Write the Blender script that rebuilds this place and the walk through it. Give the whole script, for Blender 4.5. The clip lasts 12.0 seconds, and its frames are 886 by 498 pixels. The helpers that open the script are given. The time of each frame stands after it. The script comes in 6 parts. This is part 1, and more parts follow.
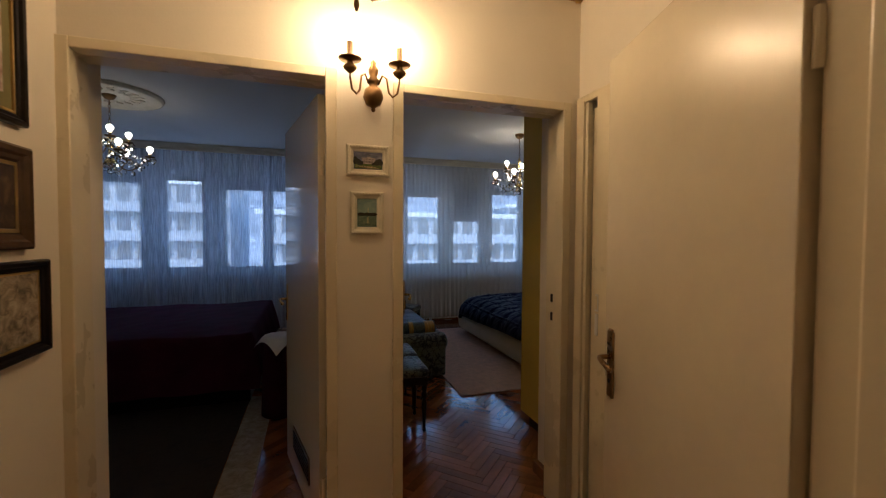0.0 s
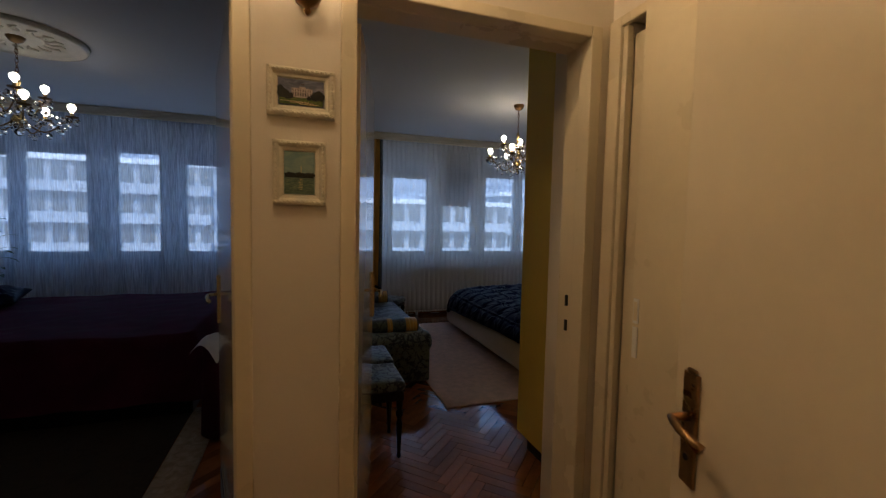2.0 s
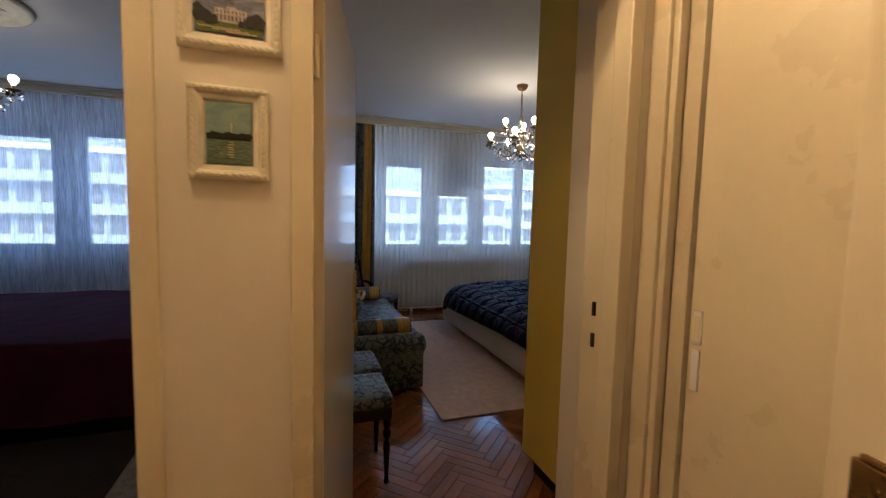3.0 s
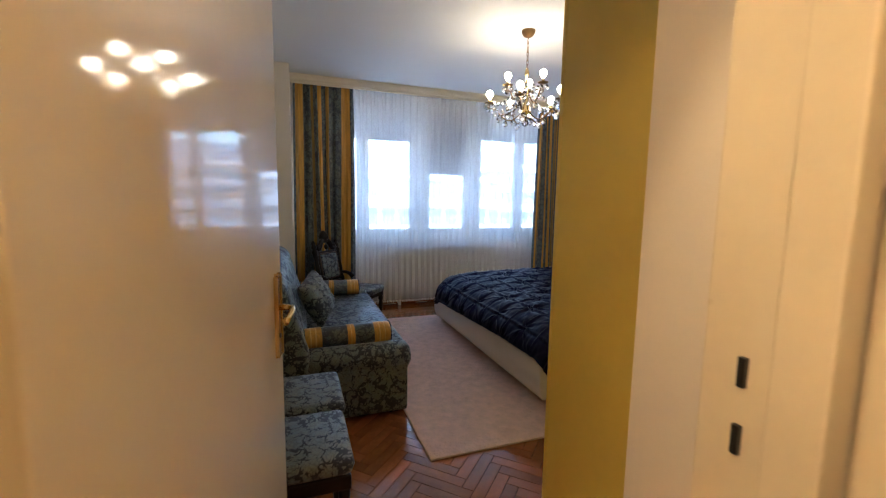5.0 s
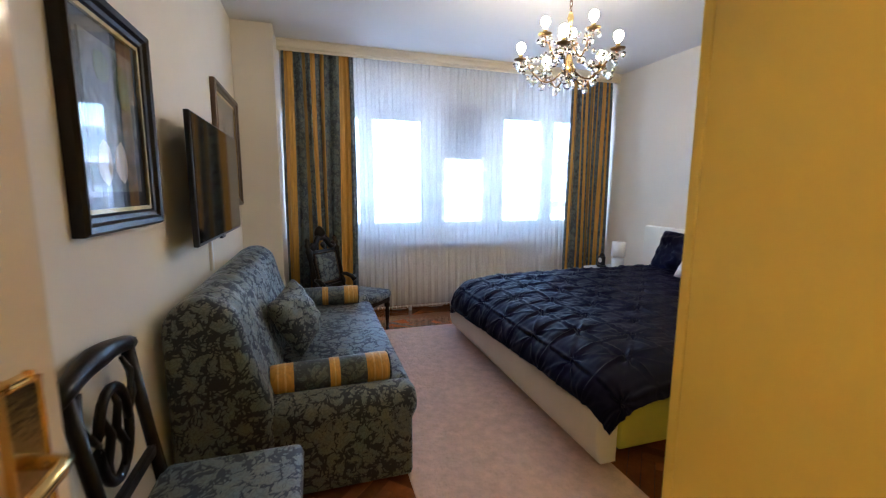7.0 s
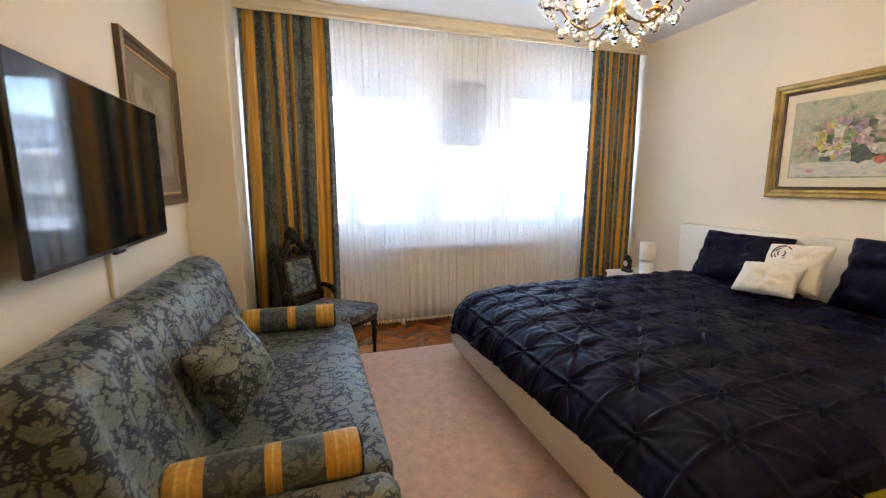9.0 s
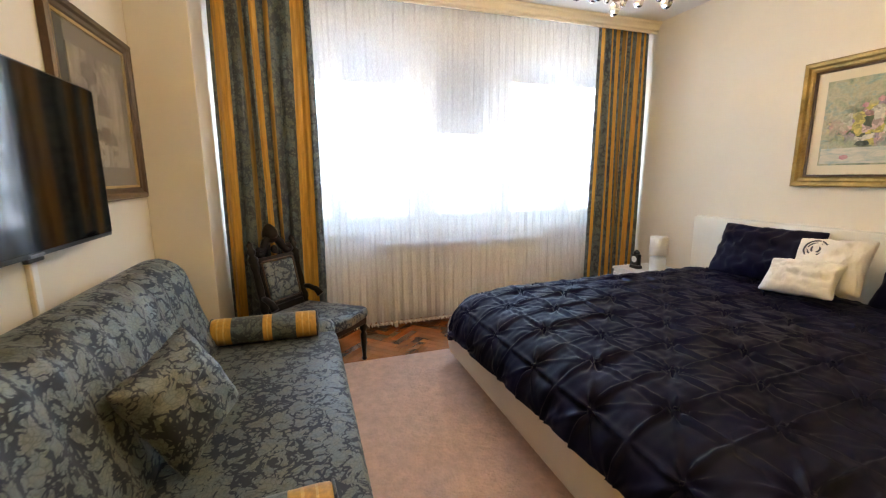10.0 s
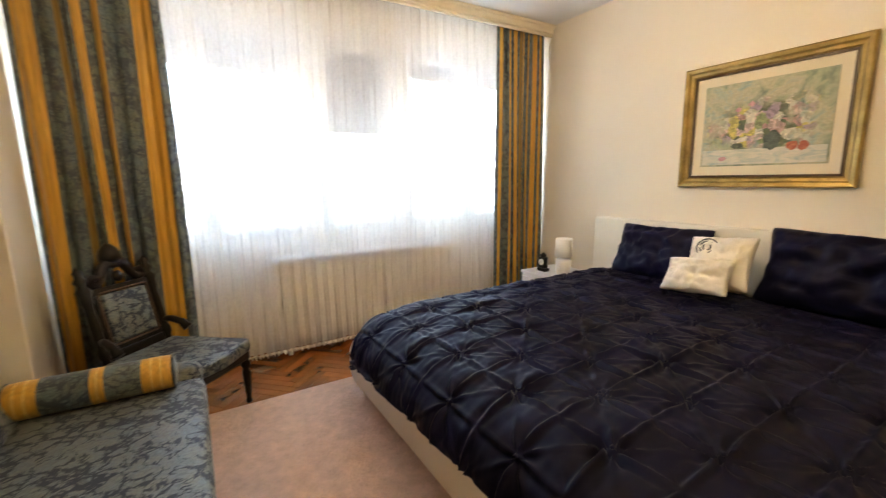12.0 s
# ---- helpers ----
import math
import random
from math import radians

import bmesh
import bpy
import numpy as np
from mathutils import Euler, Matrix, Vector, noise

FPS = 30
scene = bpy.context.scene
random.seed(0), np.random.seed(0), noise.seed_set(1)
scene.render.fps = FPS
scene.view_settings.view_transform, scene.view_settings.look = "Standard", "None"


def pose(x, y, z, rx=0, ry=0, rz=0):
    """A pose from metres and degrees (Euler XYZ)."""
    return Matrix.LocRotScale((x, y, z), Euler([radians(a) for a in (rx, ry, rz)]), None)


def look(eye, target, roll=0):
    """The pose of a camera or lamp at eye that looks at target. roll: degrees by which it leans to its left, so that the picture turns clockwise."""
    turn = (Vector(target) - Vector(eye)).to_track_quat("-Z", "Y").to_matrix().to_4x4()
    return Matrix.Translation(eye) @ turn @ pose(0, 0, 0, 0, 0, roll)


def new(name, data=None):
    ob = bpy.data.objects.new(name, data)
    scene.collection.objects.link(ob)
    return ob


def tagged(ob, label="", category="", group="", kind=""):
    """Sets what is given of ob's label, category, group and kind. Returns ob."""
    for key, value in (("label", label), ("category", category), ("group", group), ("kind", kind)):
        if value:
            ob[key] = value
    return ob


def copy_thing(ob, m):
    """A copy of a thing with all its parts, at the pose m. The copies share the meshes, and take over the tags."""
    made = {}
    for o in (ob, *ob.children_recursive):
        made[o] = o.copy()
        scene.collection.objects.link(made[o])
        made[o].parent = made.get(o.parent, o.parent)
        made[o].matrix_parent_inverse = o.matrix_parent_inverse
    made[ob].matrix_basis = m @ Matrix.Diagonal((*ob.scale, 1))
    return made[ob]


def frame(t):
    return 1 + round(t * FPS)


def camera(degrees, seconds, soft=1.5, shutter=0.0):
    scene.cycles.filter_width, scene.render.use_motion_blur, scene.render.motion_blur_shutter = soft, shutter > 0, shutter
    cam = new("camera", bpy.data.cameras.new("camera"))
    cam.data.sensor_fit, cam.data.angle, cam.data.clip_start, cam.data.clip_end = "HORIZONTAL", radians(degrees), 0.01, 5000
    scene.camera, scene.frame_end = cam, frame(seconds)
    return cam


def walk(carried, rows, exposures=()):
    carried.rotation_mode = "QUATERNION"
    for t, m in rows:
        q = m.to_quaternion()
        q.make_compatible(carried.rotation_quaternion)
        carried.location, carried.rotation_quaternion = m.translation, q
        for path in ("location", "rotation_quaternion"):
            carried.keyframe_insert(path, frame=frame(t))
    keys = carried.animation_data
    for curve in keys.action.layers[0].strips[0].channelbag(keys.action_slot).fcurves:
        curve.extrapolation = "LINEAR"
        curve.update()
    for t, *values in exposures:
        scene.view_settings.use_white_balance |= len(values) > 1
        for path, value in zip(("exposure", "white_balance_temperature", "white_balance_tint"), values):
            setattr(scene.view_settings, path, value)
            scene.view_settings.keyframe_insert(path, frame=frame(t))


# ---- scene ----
cam = camera(94.1, 12.0, soft=1.15, shutter=0.5)
PATH = [
    (0, (1.445, 2.443, 1.428), (2.047, 4.349, 1.364), 0.3),
    (0.5, (1.496, 2.557, 1.414), (2.114, 4.458, 1.334), 0.3),
    (1, (1.566, 2.689, 1.411), (2.188, 4.588, 1.312), 0.8),
    (1.5, (1.631, 2.823, 1.395), (2.254, 4.721, 1.289), 1.0),
    (2, (1.682, 2.99, 1.389), (2.32, 4.882, 1.268), 1.2),
    (2.5, (1.733, 3.164, 1.388), (2.388, 5.048, 1.249), 1.3),
    (3, (1.802, 3.32, 1.371), (2.455, 5.204, 1.216), 1.4),
    (5, (2.078, 3.972, 1.329), (2.751, 5.841, 1.097), 0.9),
    (5.5, (2.15, 4.153, 1.324), (2.79, 6.032, 1.076), 0.6),
    (6, (2.229, 4.333, 1.318), (2.833, 6.222, 1.057), 0.4),
    (6.5, (2.275, 4.496, 1.312), (2.872, 6.386, 1.042), 0.4),
    (8.5, (2.489, 5.179, 1.322), (3.07, 7.068, 1.016), 0.0),
    (9, (2.529, 5.339, 1.312), (3.132, 7.22, 0.998), -0.0),
    (9.5, (2.571, 5.486, 1.301), (3.192, 7.36, 0.978), -0.1),
    (10, (2.615, 5.62, 1.299), (3.24, 7.488, 0.95), -0.4),
    (10.5, (2.661, 5.721, 1.296), (3.294, 7.582, 0.928), -0.6),
    (11, (2.708, 5.787, 1.294), (3.393, 7.631, 0.93), -0.8),
    (11.5, (2.74, 5.831, 1.3), (3.558, 7.622, 0.947), -1.0),
    (12, (2.779, 5.891, 1.298), (3.801, 7.577, 0.961), -0.9),
]
EXPOSURES = [(0.0, 1.2, 5500, 10), (0.5, 1.05, 5500, 10), (1.0, 0.85, 5500, 10), (1.6, 0.8, 5500, 10), (2.0, 1.0, 5600, 10), (2.5, 1.55, 5700, 10), (3.0, 2.12, 5700, 10), (3.4, 2.4, 5650, 10), (5.0, 3.22, 5600, 10), (5.5, 3.27, 5400, 10), (6.5, 3.6, 5450, 10), (8.5, 4.1, 6650, 10), (10.5, 4.25, 7700, 10), (12.0, 4.27, 8300, 10)]
walk(cam, [(t, look(eye, target, roll)) for t, eye, target, roll in PATH], EXPOSURES)

# ---- world and sun: an overcast winter day ----
world = bpy.data.worlds.new("overcast")
scene.world = world
world.use_nodes = True
wn = world.node_tree.nodes
sky = wn.new("ShaderNodeTexSky")
sky.sky_type = "NISHITA"
sky.sun_disc = False
sky.sun_elevation, sky.sun_rotation = radians(42), radians(200)
sky.air_density, sky.dust_density, sky.ozone_density = 1.2, 0.3, 4.0
wn["Background"].inputs["Strength"].default_value = 0.15
world.node_tree.links.new(sky.outputs["Color"], wn["Background"].inputs["Color"])
sun = new("sun", bpy.data.lights.new("sun", "SUN"))
sun.data.energy, sun.data.angle, sun.data.color = 1.4, radians(20), (1.0, 0.97, 0.92)
sun.matrix_world = pose(0, 0, 30, 48, 0, -20)
BULB_ROOM, BULB_DARK, BULB_HALL, BULB_HANGING = 11.5, 3.8, 92.0, 42.0


# ---- materials ----
def ramp(nt, fac, stops, sharp=False):
    r = nt.nodes.new("ShaderNodeValToRGB")
    r.color_ramp.interpolation = "CONSTANT" if sharp else "LINEAR"
    els = r.color_ramp.elements
    while len(els) < len(stops):
        els.new(0.5)
    for e, (p, c) in zip(els, stops):
        e.position, e.color = p, (*c, 1)
    nt.links.new(fac, r.inputs["Fac"])
    return r.outputs["Color"]


def noise_tex(nt, scale, detail=4.0, rough=0.55, distort=0.0, vec=None, stretch=None):
    n = nt.nodes.new("ShaderNodeTexNoise")
    n.inputs["Scale"].default_value, n.inputs["Detail"].default_value = scale, detail
    n.inputs["Roughness"].default_value, n.inputs["Distortion"].default_value = rough, distort
    if vec is None:
        vec = nt.nodes.new("ShaderNodeTexCoord").outputs["Object"]
    if stretch:
        mp = nt.nodes.new("ShaderNodeMapping")
        mp.inputs["Scale"].default_value = stretch
        nt.links.new(vec, mp.inputs["Vector"])
        vec = mp.outputs["Vector"]
    nt.links.new(vec, n.inputs["Vector"])
    return n.outputs["Fac"]


def mixc(nt, fac, a, b, mode="MIX"):
    m = nt.nodes.new("ShaderNodeMix")
    m.data_type, m.blend_type = "RGBA", mode
    for sock, v in ((m.inputs[0], fac), (m.inputs[6], a), (m.inputs[7], b)):
        if isinstance(v, (int, float)):
            sock.default_value = v
        elif isinstance(v, tuple):
            sock.default_value = (*v, 1)
        else:
            nt.links.new(v, sock)
    return m.outputs[2]


def add_bump(nt, bsdf, height, strength, distance=0.01):
    b = nt.nodes.new("ShaderNodeBump")
    b.inputs["Strength"].default_value, b.inputs["Distance"].default_value = strength, distance
    nt.links.new(height, b.inputs["Height"])
    nt.links.new(b.outputs["Normal"], bsdf.inputs["Normal"])


def bare(name):
    m = bpy.data.materials.new(name)
    m.use_nodes = True
    return m, m.node_tree, m.node_tree.nodes["Principled BSDF"]


def surface(name, base, rough=0.5, metal=0.0, var=0.12, scale=3.0, fine=70.0, relief=0.08, coat=0.0, sheen=0.0, stretch=None, piece=0.0):
    """A plain surface with broad blotches, fine grain, relief and uneven gloss."""
    m, nt, b = bare(name)
    broad = noise_tex(nt, scale, 5, stretch=stretch)
    grain = noise_tex(nt, fine, 3, stretch=stretch)
    dark, light = tuple(c * (1 - var) for c in base), tuple(min(1, c * (1 + var)) for c in base)
    col = ramp(nt, broad, [(0.3, dark), (0.7, light)])
    g = ramp(nt, grain, [(0.3, (1 - var * 0.5,) * 3), (0.7, (1, 1, 1))])
    col = mixc(nt, 1.0, col, g, "MULTIPLY")
    if piece:
        info = nt.nodes.new("ShaderNodeObjectInfo")
        col = mixc(nt, 1.0, col, ramp(nt, info.outputs["Random"], [(0.0, (1 - piece,) * 3), (1.0, (1, 1, 1))]), "MULTIPLY")
    nt.links.new(col, b.inputs["Base Color"])
    b.inputs["Metallic"].default_value = metal
    rr = nt.nodes.new("ShaderNodeMapRange")
    rr.inputs["To Min"].default_value, rr.inputs["To Max"].default_value = max(0.02, rough * 0.85), min(1, rough * 1.15)
    nt.links.new(broad, rr.inputs["Value"])
    nt.links.new(rr.outputs["Result"], b.inputs["Roughness"])
    b.inputs["Coat Weight"].default_value = coat
    b.inputs["Coat Roughness"].default_value = 0.035
    b.inputs["Sheen Weight"].default_value = sheen
    if relief:
        add_bump(nt, b, grain, relief)
    return m


def damask_colour(nt, vec, field, figure, scale=7.0):
    """Leaf shapes side by side, feathered by smaller lobes, with dark ground of uneven width between them."""
    wander = nt.nodes.new("ShaderNodeTexNoise")
    wander.inputs["Scale"].default_value, wander.inputs["Detail"].default_value = scale * 0.9, 2.0
    nt.links.new(vec, wander.inputs["Vector"])
    off = nt.nodes.new("ShaderNodeVectorMath")
    off.operation = "MULTIPLY_ADD"
    off.inputs[1].default_value = (1.3 / scale,) * 3
    nt.links.new(wander.outputs["Color"], off.inputs[0])
    nt.links.new(vec, off.inputs[2])

    def cells(size):
        v = nt.nodes.new("ShaderNodeTexVoronoi")
        v.feature = "DISTANCE_TO_EDGE"
        v.inputs["Scale"].default_value = size
        nt.links.new(off.outputs[0], v.inputs["Vector"])
        return v.outputs["Distance"]

    def combine(a, k, b):
        n = nt.nodes.new("ShaderNodeMath")
        n.operation = "MULTIPLY_ADD"
        nt.links.new(a, n.inputs[0])
        n.inputs[1].default_value = k
        if isinstance(b, float):
            n.inputs[2].default_value = b
        else:
            nt.links.new(b, n.inputs[2])
        return n.outputs[0]
    patch = noise_tex(nt, scale * 0.55, 1.5, 0.5, 0.6, vec)
    lobes = combine(cells(scale * 3.6), 0.75, combine(patch, 0.62, -0.405))
    value = combine(cells(scale * 1.15), 1.0, lobes)
    mask = ramp(nt, value, [(0.0, (1, 1, 1)), (0.075, (1, 1, 1)), (0.105, (0, 0, 0)), (1.0, (0, 0, 0))])
    weave = noise_tex(nt, 260, 2, vec=vec)
    veins = ramp(nt, cells(scale * 4.6), [(0.0, (0.55,) * 3), (0.05, (0.78,) * 3), (0.14, (1, 1, 1))])
    tint = ramp(nt, noise_tex(nt, scale * 1.6, 2, vec=vec), [(0.35, (0.80, 0.92, 1.0)), (0.65, (1.0, 0.97, 0.86))])
    leaf = mixc(nt, 1.0, mixc(nt, 1.0, field, veins, "MULTIPLY"), tint, "MULTIPLY")
    col = mixc(nt, mask, leaf, figure)
    return mixc(nt, 1.0, col, ramp(nt, weave, [(0.3, (0.72,) * 3), (0.7, (1, 1, 1))]), "MULTIPLY"), mask, weave


def damask(name, field, figure, scale=7.0):
    m, nt, b = bare(name)
    vec = nt.nodes.new("ShaderNodeTexCoord").outputs["Object"]
    col, mask, weave = damask_colour(nt, vec, field, figure, scale)
    nt.links.new(col, b.inputs["Base Color"])
    nt.links.new(ramp(nt, mask, [(0, (0.45,) * 3), (1, (0.65,) * 3)]), b.inputs["Roughness"])
    b.inputs["Sheen Weight"].default_value, b.inputs["Sheen Roughness"].default_value = 0.10, 0.4
    add_bump(nt, b, mask, 0.25, 0.002)
    return m


def striped(name, stops, along="u", damasked=True):
    """Cloth with stripes across the attribute along; stops: where each stripe begins and its colour, None for the damask ground."""
    m, nt, b = bare(name)
    at = nt.nodes.new("ShaderNodeAttribute")
    at.attribute_name = along
    fr = nt.nodes.new("ShaderNodeMath")
    fr.operation = "FRACT"
    nt.links.new(at.outputs["Fac"], fr.inputs[0])
    stripe = ramp(nt, fr.outputs[0], [(p, c or (0, 0, 0)) for p, c in stops], True)
    isgold = ramp(nt, fr.outputs[0], [(p, (1, 1, 1) if c else (0, 0, 0)) for p, c in stops], True)
    vec = nt.nodes.new("ShaderNodeTexCoord").outputs["Object"]
    ground, mask, weave = damask_colour(nt, vec, (0.17, 0.21, 0.225), (0.055, 0.075, 0.10), 13.0)
    thread = noise_tex(nt, 90, 2, stretch=(1, 1, 0.05))
    stripe = mixc(nt, 1.0, stripe, ramp(nt, thread, [(0.3, (0.7,) * 3), (0.7, (1, 1, 1))]), "MULTIPLY")
    nt.links.new(mixc(nt, isgold, ground, stripe), b.inputs["Base Color"])
    b.inputs["Roughness"].default_value = 0.42
    b.inputs["Sheen Weight"].default_value = 0.15
    add_bump(nt, b, thread, 0.15, 0.002)
    return m


def glowing(name, colour, strength):
    m, nt, b = bare(name)
    b.inputs["Base Color"].default_value = (0.9, 0.88, 0.8, 1)
    b.inputs["Emission Color"].default_value, b.inputs["Emission Strength"].default_value = (*colour, 1), strength
    return m


def glassy(name, colour=(1, 1, 1), rough=0.0, thin=True):
    m, nt, b = bare(name)
    if thin:
        tr, gl, mx, fr = (nt.nodes.new("ShaderNode" + k) for k in ("BsdfTransparent", "BsdfGlossy", "MixShader", "LayerWeight"))
        tr.inputs["Color"].default_value = (*colour, 1)
        gl.inputs["Roughness"].default_value = 0.01
        fr.inputs["Blend"].default_value = 0.5
        pw = nt.nodes.new("ShaderNodeMath")
        pw.operation = "POWER"
        pw.inputs[1].default_value = 4.0
        nt.links.new(fr.outputs["Facing"], pw.inputs[0])
        sc_ = nt.nodes.new("ShaderNodeMath")
        sc_.operation = "MULTIPLY_ADD"
        sc_.inputs[1].default_value, sc_.inputs[2].default_value = 0.7, 0.03
        nt.links.new(pw.outputs[0], sc_.inputs[0])
        nt.links.new(sc_.outputs[0], mx.inputs[0])
        nt.links.new(tr.outputs[0], mx.inputs[1])
        nt.links.new(gl.outputs[0], mx.inputs[2])
        nt.links.new(mx.outputs[0], nt.nodes["Material Output"].inputs["Surface"])
        nt.nodes.remove(b)
    else:
        b.inputs["Base Color"].default_value = (*colour, 1)
        b.inputs["Transmission Weight"].default_value, b.inputs["Roughness"].default_value, b.inputs["IOR"].default_value = 1.0, rough, 1.5
    return m


def sheer(name, colour, open_low, open_high, scale, through_light, long=0.25):
    """Net cloth: threads that scatter light, with gaps between them."""
    m, nt, b = bare(name)
    di, tl, tr = (nt.nodes.new("ShaderNode" + k) for k in ("BsdfDiffuse", "BsdfTranslucent", "BsdfTransparent"))
    cloth, mx = nt.nodes.new("ShaderNodeMixShader"), nt.nodes.new("ShaderNodeMixShader")
    for s in (di, tl):
        s.inputs["Color"].default_value = (*colour, 1)
    cloth.inputs[0].default_value = through_light
    nt.links.new(di.outputs[0], cloth.inputs[1])
    nt.links.new(tl.outputs[0], cloth.inputs[2])
    threads = noise_tex(nt, scale, 3, 0.6, 0.4, stretch=(1, 1, long))
    f = ramp(nt, threads, [(0.38, (open_low,) * 3), (0.62, (open_high,) * 3)])
    nt.links.new(f, mx.inputs[0])
    nt.links.new(cloth.outputs[0], mx.inputs[1])
    nt.links.new(tr.outputs[0], mx.inputs[2])
    nt.links.new(mx.outputs[0], nt.nodes["Material Output"].inputs["Surface"])
    nt.nodes.remove(b)
    return m


def painted(name, stops, scale=6.0, gloss=0.5, stretch=None):
    """A painting: soft patches of several colours."""
    m, nt, b = bare(name)
    col = ramp(nt, noise_tex(nt, scale, 5, 0.65, 1.2, stretch=stretch), stops)
    nt.links.new(col, b.inputs["Base Color"])
    b.inputs["Roughness"].default_value = gloss
    add_bump(nt, b, noise_tex(nt, 200, 3), 0.1, 0.002)
    return m


WALL = surface("wall_paint", (0.80, 0.73, 0.61), 0.75, var=0.035, scale=1.2, fine=140, relief=0.05)
CEIL = surface("ceiling_paint", (0.80, 0.78, 0.74), 0.85, var=0.03, scale=1.0, fine=120, relief=0.04)
DOOR = surface("door_gloss_paint", (0.74, 0.66, 0.50), 0.075, var=0.03, scale=1.6, fine=14, relief=0.004)
DOOR_SATIN = surface("door_satin_paint", (0.74, 0.65, 0.48), 0.24, var=0.05, scale=1.8, fine=22, relief=0.008)
TRIM = surface("trim_gloss_paint", (0.76, 0.67, 0.48), 0.28, var=0.05, scale=3, fine=40, relief=0.03)
CORNICE = surface("cornice_paint", (0.80, 0.72, 0.55), 0.55, var=0.05)
MUSTARD = surface("mustard_lacquer", (0.82, 0.62, 0.11), 0.32, var=0.05, scale=1.0, fine=20, relief=0.015)
PARQUET = surface("parquet_oak", (0.40, 0.135, 0.040), 0.14, var=0.3, scale=5, fine=45, relief=0.02, coat=0.9, piece=0.45)
SUBFLOOR = surface("parquet_joint", (0.06, 0.03, 0.015), 0.6)
FLOORWOOD = surface("floor_wood", (0.30, 0.13, 0.05), 0.25, var=0.3, scale=6, fine=40)
DAMASK = damask("blue_damask", (0.195, 0.215, 0.205), (0.020, 0.029, 0.045), 14.0)
GOLD_STRIPE = (0.68, 0.36, 0.055)
CURTAIN = striped("curtain_cloth", [(0.0, None), (0.03, GOLD_STRIPE), (0.145, None), (0.28, (0.30, 0.18, 0.04)), (0.33, None), (0.41, GOLD_STRIPE), (0.48, None), (0.545, (0.5, 0.28, 0.05)), (0.59, None), (0.78, GOLD_STRIPE), (0.92, None)])
PALE_GOLD = (0.80, 0.52, 0.15)
BOLSTER = striped("bolster_cloth", [(0.0, None), (0.02, GOLD_STRIPE), (0.075, PALE_GOLD), (0.09, GOLD_STRIPE), (0.13, PALE_GOLD), (0.145, GOLD_STRIPE), (0.20, None), (0.48, GOLD_STRIPE), (0.515, PALE_GOLD), (0.525, GOLD_STRIPE), (0.56, None), (0.78, GOLD_STRIPE), (0.835, PALE_GOLD), (0.85, GOLD_STRIPE), (0.895, PALE_GOLD), (0.91, GOLD_STRIPE), (0.97, None)])
SHEER = sheer("net_curtain", (0.97, 0.96, 0.94), 0.45, 0.55, 380, 0.50, 0.12)
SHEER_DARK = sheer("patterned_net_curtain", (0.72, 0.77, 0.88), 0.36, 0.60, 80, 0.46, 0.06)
NAVY = surface("navy_cotton", (0.0055, 0.0056, 0.0245), 0.48, var=0.15, scale=8, fine=220, relief=0.06)
NAVY.node_tree.nodes["Principled BSDF"].inputs["Specular IOR Level"].default_value = 0.11
RUG = surface("rug_pile", (0.66, 0.465, 0.375), 0.95, var=0.13, scale=17, fine=48, relief=1.0)
LEATHER = surface("cream_leather", (0.74, 0.69, 0.58), 0.42, var=0.05, fine=160, relief=0.1)
OLIVE = surface("olive_yellow_cloth", (0.50, 0.46, 0.06), 0.7, var=0.1, fine=160)
BRASS = surface("brass", (0.72, 0.53, 0.24), 0.22, 1.0, var=0.15)
BRONZE = surface("dark_bronze", (0.20, 0.12, 0.05), 0.35, 1.0, var=0.25)
GOLD = surface("gilt_frame", (0.62, 0.42, 0.14), 0.35, 0.8, var=0.25, scale=10)
DARKWOOD = surface("dark_carved_wood", (0.010, 0.0065, 0.005), 0.30, var=0.4, scale=14, fine=70, coat=0.1)
DARKWOOD.node_tree.nodes["Principled BSDF"].inputs["Specular IOR Level"].default_value = 0.22
OLD_GILT = surface("old_gilt_frame", (0.40, 0.27, 0.095), 0.38, 0.75, var=0.35, scale=9)
BROWNWOOD = surface("brown_frame_wood", (0.085, 0.045, 0.02), 0.35, var=0.3, scale=14)
BLACK = surface("black_plastic", (0.012, 0.012, 0.013), 0.3, var=0.1)
SCREEN = surface("dark_screen", (0.006, 0.007, 0.009), 0.06, var=0.02, relief=0)
WHITE = surface("white_paint", (0.82, 0.81, 0.78), 0.4, var=0.04)
IVORY = surface("ivory_frame", (0.78, 0.72, 0.56), 0.5, var=0.12, scale=20, fine=120, relief=0.2)
SHUTTER = surface("grey_shutter", (0.075, 0.07, 0.062), 0.5, var=0.08)
STEEL = surface("dark_steel", (0.30, 0.30, 0.31), 0.35, 1.0)
LINEN = surface("white_linen", (0.82, 0.78, 0.72), 0.85, var=0.06, scale=9, fine=75, relief=0.45, stretch=(1, 1, 0.45))
INK = surface("dark_print", (0.10, 0.10, 0.12), 0.8)
PURPLE = surface("purple_cover", (0.055, 0.006, 0.020), 0.95, var=0.25, scale=5, fine=150)
PURPLE.node_tree.nodes["Principled BSDF"].inputs["Specular IOR Level"].default_value = 0.1
CANDLE = surface("candle_sleeve", (0.62, 0.40, 0.22), 0.6)
PLASTER = surface("plaster_rosette", (0.80, 0.74, 0.62), 0.8, var=0.08, scale=12, fine=60, relief=0.5)
LEAF = surface("dark_leaf", (0.03, 0.06, 0.025), 0.4, var=0.3)
POT = surface("terracotta", (0.3, 0.14, 0.07), 0.8)
